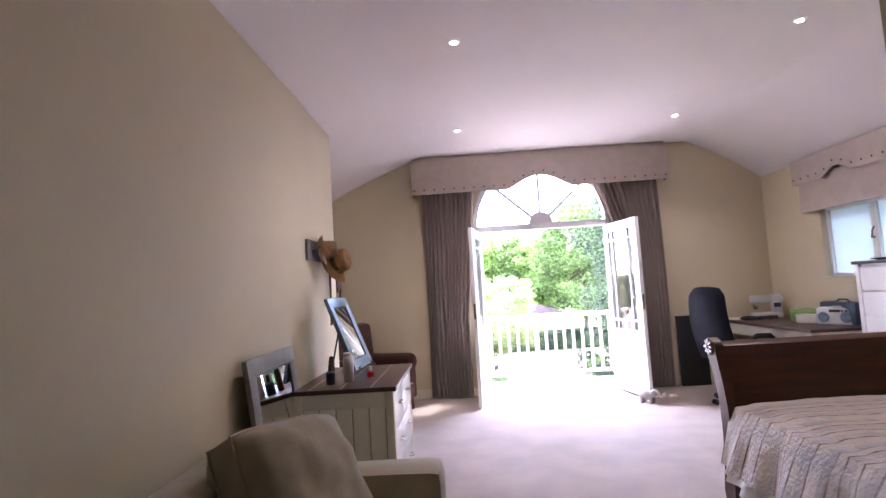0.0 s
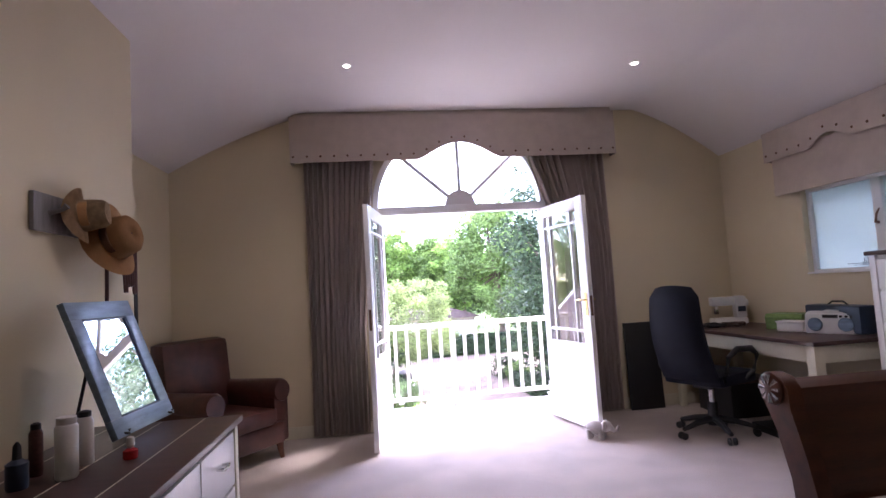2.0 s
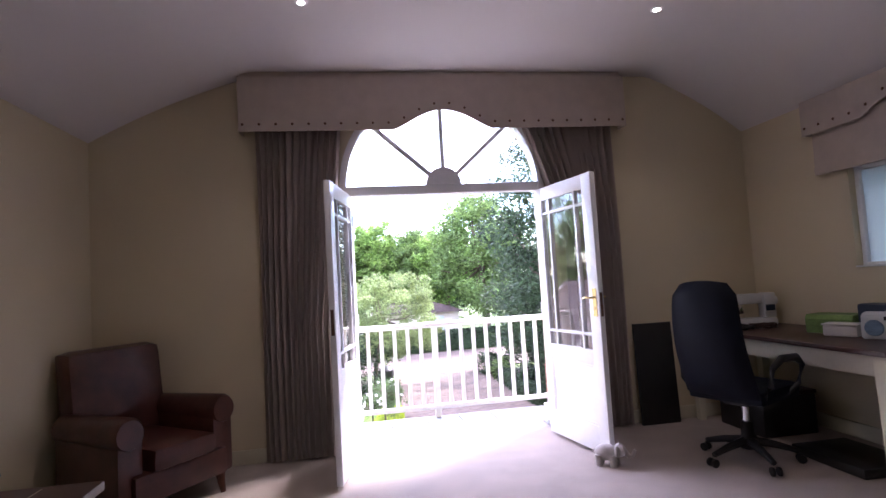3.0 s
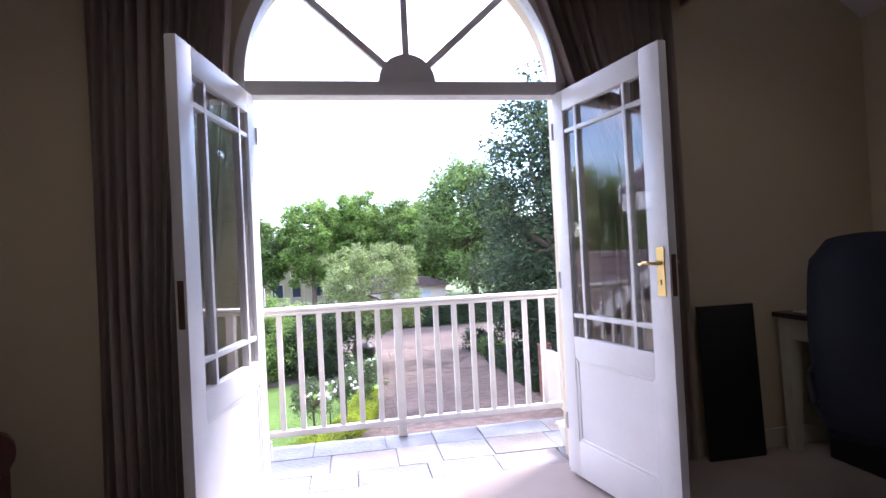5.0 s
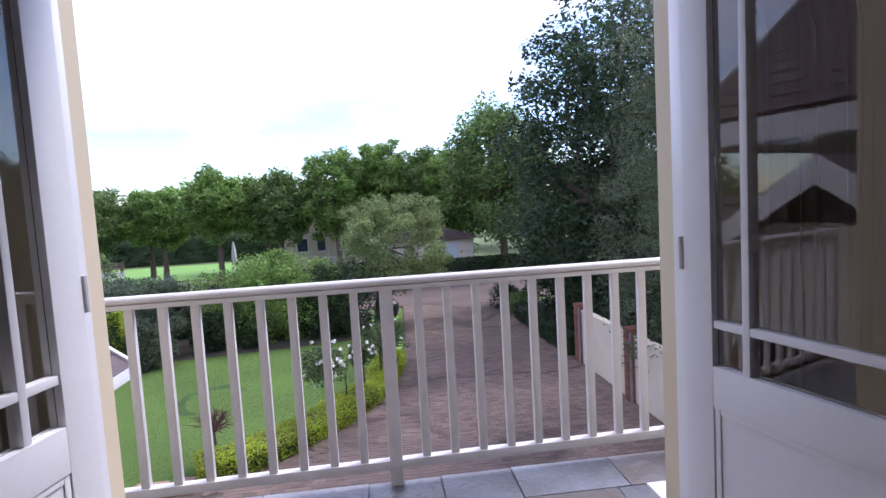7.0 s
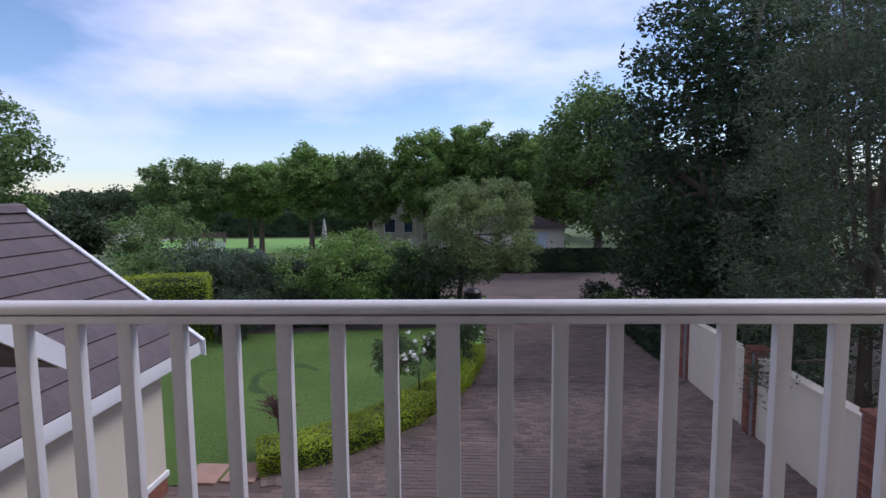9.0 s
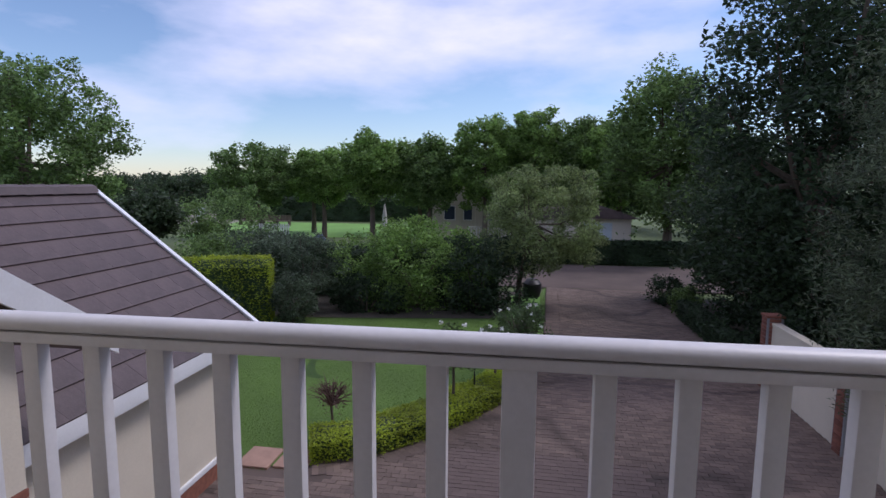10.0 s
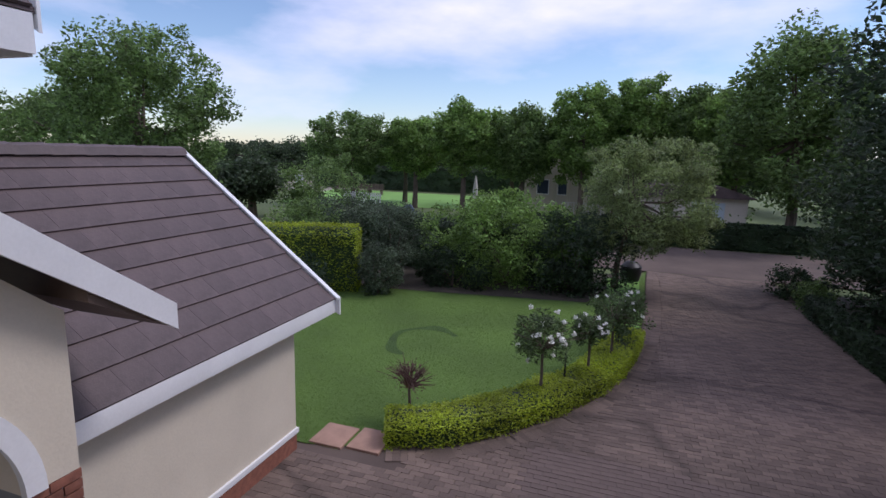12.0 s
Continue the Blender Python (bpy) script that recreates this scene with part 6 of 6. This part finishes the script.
# ---- boundary wall with brick piers ----
bw = thing("boundary_wall", "cream plastered garden wall with red brick piers", "wall")
WX = 4.83
for y0, y1 in ((9.0, 11.25), (11.55, 13.9), (14.2, 16.65), (16.95, 19.45)):
    part("wall_panel", cbox(WX, WX + 0.14, y0, y1, G - 0.05, G + 1.32), M_CREAM, bw)
    part("coping", cbox(WX - 0.02, WX + 0.16, y0, y1, G + 1.32, G + 1.36, bev=0.008), M_CREAM, bw)
for y in (11.4, 14.05, 16.8, 19.6):
    bm = bm_new()
    box(bm, WX - 0.09, WX + 0.21, y - 0.14, y + 0.14, G - 0.05, G + 1.45)
    pier = part("pier_core", bm, M_GROUT, bw)
    for r in range(19):
        for f in range(2):
            o = new("brick", br if f == 0 else bry)
            o.parent = pier
            if f == 0:
                o.matrix_basis = pose(WX - 0.088, y + 0.11, G + 0.076 * r, 0, 0, 180)
            else:
                o.matrix_basis = pose(WX + 0.16, y - 0.148, G + 0.076 * r)
    part("pier_cap", cbox(WX - 0.11, WX + 0.23, y - 0.16, y + 0.16, G + 1.45, G + 1.5, bev=0.01), M_BRICK, bw)

# ---- things far off ----
for k, (x, y, w, hh) in enumerate(((-4.6, 48.5, 5.6, 4.2), (2.8, 38.2, 5.2, 2.3))):
    hs = thing("far_house", "cream plastered house behind the street trees", "house", pose(x, y, G))
    part("wall", cbox(-w / 2, w / 2, 0, 5, -0.1, hh), M_FARWALL, hs)
    bm = prism(bm_new(), [(-w / 2 - 0.4, hh - 0.05), (w / 2 + 0.4, hh - 0.05), (w / 2 - 1.2, hh + 0.5), (-w / 2 + 1.2, hh + 0.5)], "y", -0.4, 5.4)
    part("roof", bm, M_TILE, hs, smooth=0)
    if k == 0:
        for q in range(3):
            part("column", cbox(-0.6 + 0.95 * q, -0.35 + 0.95 * q, -0.9, -0.65, 0, hh - 0.1, bev=0.02), M_FARWALL, hs)
            wd = part("window", cbox(-1.9 + 1.5 * q, -1.0 + 1.5 * q, -0.03, 0.0, 1.3, 2.4), M_WHITE, hs)
            part("pane", cbox(-1.84 + 1.5 * q, -1.06 + 1.5 * q, -0.04, -0.03, 1.36, 2.34), M_BLUEBOX, wd)
        part("fence_rail", cbox(0.2, 4.6, -2.03, -1.97, 0.95, 1.0), M_RAIL, hs)
        for q in range(22):
            part("fence_slat", cbox(0.2 + 0.2 * q, 0.26 + 0.2 * q, -2.02, -1.98, 0.02, 0.95), M_RAIL, hs)
    else:
        gd = part("garage_door", cbox(0.1, 1.6, -0.04, 0.0, 0.0, 2.0), M_FARDOOR, hs, "pale blue garage door")
        for q in range(4):
            part("panel", cbox(0.14, 1.56, -0.055, -0.04, 0.06 + 0.49 * q, 0.5 + 0.49 * q), M_FARDOOR, gd)
sg = thing("road_sign", "grey back of a round road sign on a pole", "sign", pose(-8.3, 28.5, G))
bm = bm_new()
tube(bm, [(0, 0, -0.1), (0, 0, 1.9)], 0.03, 8)
part("pole", bm, M_SIGN, sg)
bm = bm_new()
prism(bm, [(0.28 * math.cos(k * math.pi / 4 + .39), 1.7 + 0.34 * math.sin(k * math.pi / 4 + .39)) for k in range(8)], "y", -0.05, -0.03)
part("plate", bm, M_SIGN, sg)
um = thing("patio_umbrella", "closed white patio umbrella standing on the field", "umbrella", pose(-10.6, 46.5, G))
bm = bm_new()
tube(bm, [(0, 0, -0.05), (0, 0, 1.2)], 0.03, 6)
part("pole", bm, M_RAIL, um)
bm = bm_new()
lathe(bm, [(0.14, 0.9), (0.2, 1.15), (0.17, 1.7), (0.07, 2.4), (0.02, 2.55)], 12)
part("canopy", bm, M_SHEET, um)
fn = thing("garden_fence", "white picket fence at the far field", "fence", pose(-19.2, 45.5, G))
part("fence_rail", cbox(-1.6, 1.6, -0.02, 0.02, 0.75, 0.83), M_RAIL, fn)
for q in range(17):
    part("picket", cbox(-1.6 + 0.19 * q, -1.5 + 0.19 * q, -0.04, -0.02, -0.02, 1.0), M_RAIL, fn)
bb = thing("notice_board", "small pale notice board in the far yard", "sign", pose(-31.5, 55.5, G))
part("board", cbox(-0.5, 0.5, -0.03, 0.03, 0.7, 1.6), M_GREYPLASTIC, bb)
for q in (-0.4, 0.4):
    part("leg", cbox(q - 0.04, q + 0.04, -0.03, 0.03, -0.05, 0.7), M_GREYPLASTIC, bb)
for q, x in enumerate((-27.0, -24.6, -23.2)):
    bn = thing("garden_bench", "dark garden bench in the far yard", "bench", pose(x, 56, G), "far benches")
    part("seat", cbox(-0.7, 0.7, -0.25, 0.25, 0.4, 0.47), M_BARK, bn)
    part("backrest", cbox(-0.7, 0.7, 0.22, 0.28, 0.47, 0.95), M_BARK, bn)
    for p in (-0.6, 0.6):
        part("leg", cbox(p - 0.05, p + 0.05, -0.2, 0.22, -0.03, 0.4), M_BARK, bn)
bn = thing("wheelie_bin", "black refuse bin beside the street tree", "bin", pose(0.15, 27.45, G))
bm = bm_new()
lathe(bm, [(0.26, -0.02), (0.34, 0.3), (0.33, 0.52), (0.2, 0.66), (0.05, 0.7)], 16)
part("body", bm, M_BLACK, bn)
bm = bm_new()
tube(bm, [(-0.2, -0.3, 0.45), (0, -0.36, 0.5), (0.2, -0.3, 0.45)], 0.02, 6)
part("handle", bm, M_BLACK, bn)
# a hill on the skyline
bm = bm_new()
hp = [(-700, G - 5)] + [(-700 + 28 * k, 10 + 14 * noise.noise(Vector((k * 0.16, 3.1, 0))) + 10 * math.exp(-((k - 14) / 8.0) ** 2)) for k in range(51)] + [(700, G - 5)]
prism(bm, hp, "y", 900, 960)
structure("backdrop_hill", bm, M_HILL, "distant wooded hill on the skyline", smooth=0)
# the corner of the house eave above the balcony
hf = thing("house_eave", "white eave fascia of the house beside the balcony", "eave", pose(0.01, 0, -0.075), kind="structure")
part("fascia_board", cbox(-9.0, -4.62, 11.94, 11.98, 1.84, 2.2), M_FASCIA, hf)
bm = bm_new()
prism(bm, [(-4.58, 2.16), (-4.58, 2.2), (-8.6, 5.0), (-8.6, 4.9)], "y", 8.46, 12.0)
part("roof", bm, M_TILE, hf, "brown tiled roof slope", smooth=0)
for q in range(14):
    a = q / 14
    part("roof_course", cbox(-0.36, 0.0, 0, 3.5, 0, 0.025), M_TILE, hf, at=pose(-4.57 - 4.02 * a, 8.47, 2.2 + 2.8 * a, 0, 32, 0))
bm = bm_new()
prism(bm, [(-4.56, 2.02), (-4.56, 2.26), (-8.6, 5.08), (-8.6, 4.84)], "y", 12.0, 12.03)
part("barge_board", bm, M_FASCIA, hf, smooth=0)
part("gutter_board", cbox(-4.62, -4.58, 8.46, 11.98, 1.86, 2.17), M_FASCIA, hf)
part("soffit_board", cbox(-9.0, -4.62, 11.5, 11.94, 1.9, 1.95), M_FASCIA, hf)
part("upper_wall", cbox(-9.0, -6.95, 8.47, 11.5, G, 2.1), M_CREAM, hf)
# outer walls of the house below and beside the balcony
structure("house_wall", cbox(-3.3, 4.0, YO + 0.003, YO + 0.1, G, -0.32), M_CREAM, "cream plastered house wall under the balcony")

# two paving slabs at the lawn's corner
for k, (x0, x1, y0, y1) in enumerate(((-4.08, -3.58, 14.84, 15.4), (-3.53, -3.04, 14.9, 15.46))):
    o = part("paving_slab", cbox(x0, x1, y0, y1, G - 0.01, G + 0.035, bev=0.008), M_SLAB)
    tagged(o, "square terracotta paving slab at the lawn's corner", "paving slab", "paving slabs")

# driveway pavers
pv = thing("driveway_pavers", "brown clay pavers in running bond", "", kind="structure")
near = finish(cbox(-0.097, 0.097, -0.046, 0.046, 0, 0.012, bev=0.003), "paver", M_PAVER, 0)
count = 0
verts, faces = [], []
hx, hy, hz = 0.097, 0.0465, 0.012
rnd = random.Random(8)
for j in range(int((29.4 - 9.6) / 0.098)):
    y = 9.6 + 0.098 * j
    for i in range(52):
        x = -5.4 + 0.2 * i + (0.1 if j % 2 else 0)
        if y > 14.6 and x < edge_x(y) + 0.38:
            continue
        if x > (4.85 if y < 19.6 else 4.75):
            continue
        if y < 14.7 and x < -4.25:
            continue
        dz = rnd.uniform(-0.0025, 0.0025)
        tx, ty = rnd.uniform(-0.002, 0.002), rnd.uniform(-0.002, 0.002)
        if 13.9 < y < 16.0 and -1.2 < x < 1.75 and count < 300:
            o = new("paver", near)
            o.parent, o.location = pv, (x, y, G + dz)
            count += 1
            continue
        b = len(verts)
        z = G + hz + dz
        verts += [(x - hx, y - hy, z - tx), (x + hx, y - hy, z + tx), (x + hx, y + hy, z + ty), (x - hx, y + hy, z - ty)]
        verts += [(x - hx - .002, y - hy - .002, G - 0.01), (x + hx + .002, y - hy - .002, G - 0.01), (x + hx + .002, y + hy + .002, G - 0.01), (x - hx - .002, y + hy + .002, G - 0.01)]
        faces += [(b, b + 1, b + 2, b + 3), (b, b + 4, b + 5, b + 1), (b + 1, b + 5, b + 6, b + 2), (b + 2, b + 6, b + 7, b + 3), (b + 3, b + 7, b + 4, b)]
# a soldier course along the hedge
for (x0, y0), (x1, y1) in zip(EDGE, EDGE[1:]):
    L = math.hypot(x1 - x0, y1 - y0)
    dx, dy = (x1 - x0) / L, (y1 - y0) / L
    for k in range(int(L / 0.1)):
        for off in (0.1, 0.3):
            cx, cy = x0 + dx * (k + .5) * 0.1 + dy * (off + .02), y0 + dy * (k + .5) * 0.1 - dx * (off + .02)
            b = len(verts)
            z = G + 0.016 + rnd.uniform(-.002, .002)
            for a, c in ((-.047, -.097), (.047, -.097), (.047, .097), (-.047, .097)):
                verts.append((cx + dx * a + dy * c, cy + dy * a - dx * c, z))
            faces.append((b, b + 3, b + 2, b + 1))
me = bpy.data.meshes.new("paver_field")
me.from_pydata(verts, [], faces)
me.materials.append(M_PAVER2)
o = new("paver_field", me)
o.parent = pv
o["kind"] = "stuff"

# slate tiles of the balcony floor
sl_t = thing("balcony_floor", "blue-grey riven slate tiles", "", kind="structure")
rnd = random.Random(4)
y = 8.252
for h in (0.235, 0.29, 0.265):
    x = BX0 + rnd.uniform(-0.3, 0)
    while x < BX1:
        w = rnd.choice((0.26, 0.32, 0.4, 0.46))
        x0, x1 = max(x, BX0), min(x + w, BX1)
        if x1 - x0 > 0.06:
            bm = cbox(x0 + 0.0025, x1 - 0.0025, y + 0.0025, y + h - 0.0025, -0.012, 0.0 + rnd.uniform(-0.003, 0.002), bev=0.003)
            bm.transform(Matrix.Translation((-(x0 + x1) / 2, -y - h / 2, 0)))
            part("slate_tile", bm, M_SLATE_WARM if rnd.random() < 0.22 else M_SLATE, sl_t, at=pose((x0 + x1) / 2, y + h / 2, 0, rnd.uniform(-.2, .2), rnd.uniform(-.2, .2), rnd.uniform(-.5, .5)))
        x += w
    y += h

# grass blades over the lawn
rng = np.random.default_rng(77)
n = 60000
gx, gy = rng.uniform(-8.5, 0.3, n), rng.uniform(14.8, 23.6, n)
ok = np.array([x < edge_x(yy) - 0.55 for x, yy in zip(gx, gy)])
gx, gy = gx[ok], gy[ok]
n = len(gx)
an = rng.uniform(0, math.pi, n)
hgt = rng.uniform(0.008, 0.022, n)
v = np.empty((n, 3, 3))
v[:, 0] = np.stack([gx - 0.008 * np.cos(an), gy - 0.008 * np.sin(an), np.full(n, G + 0.01)], 1)
v[:, 1] = np.stack([gx + 0.008 * np.cos(an), gy + 0.008 * np.sin(an), np.full(n, G + 0.01)], 1)
v[:, 2] = np.stack([gx + rng.normal(0, 0.015, n), gy + rng.normal(0, 0.015, n), G + 0.01 + hgt], 1)
me = bpy.data.meshes.new("grass_blades")
me.from_pydata(v.reshape(-1, 3).tolist(), [], np.arange(n * 3).reshape(n, 3).tolist())
me.materials.append(M_BLADE)
tagged(new("grass_blades", me), "short green blades of lawn grass", "grass", "", "stuff")

# a worn dark ring in the lawn
bm = bm_new()
ra = [[bm.verts.new((-4.1 + r * 0.95 * math.cos(a), 19.3 + r * 1.25 * math.sin(a), G + 0.017)) for r in (0.62 + 0.05 * math.sin(3 * a), 0.8 + 0.04 * math.sin(5 * a))] for a in np.linspace(0.6, 4.6, 40)]
for a, b in zip(ra, ra[1:]):
    bm.faces.new((a[0], a[1], b[1], b[0]))
structure("lawn_ring", bm, M_LAWNDARK, "darker ring of grass in the lawn")

# a white tub just outside the doors
tub = thing("plastic_tub", "white tapered plastic tub on the slate floor", "tub", pose(1.05, 8.42, 0.0))
bm = cbox(-0.12, 0.12, -0.1, 0.1, 0.0, 0.135, bev=0.012)
for v in bm.verts:
    k = 0.8 + 0.2 * v.co.z / 0.135
    v.co.x, v.co.y = v.co.x * k, v.co.y * k
part("body", bm, M_WHITE, tub)
part("lid", cbox(-0.126, 0.126, -0.106, 0.106, 0.135, 0.15, bev=0.005), M_WHITE, tub)
part("label_mark", cbox(-0.108, -0.07, -0.1025, -0.1, 0.105, 0.12), M_GREYPLASTIC, tub, "small grey printed mark")
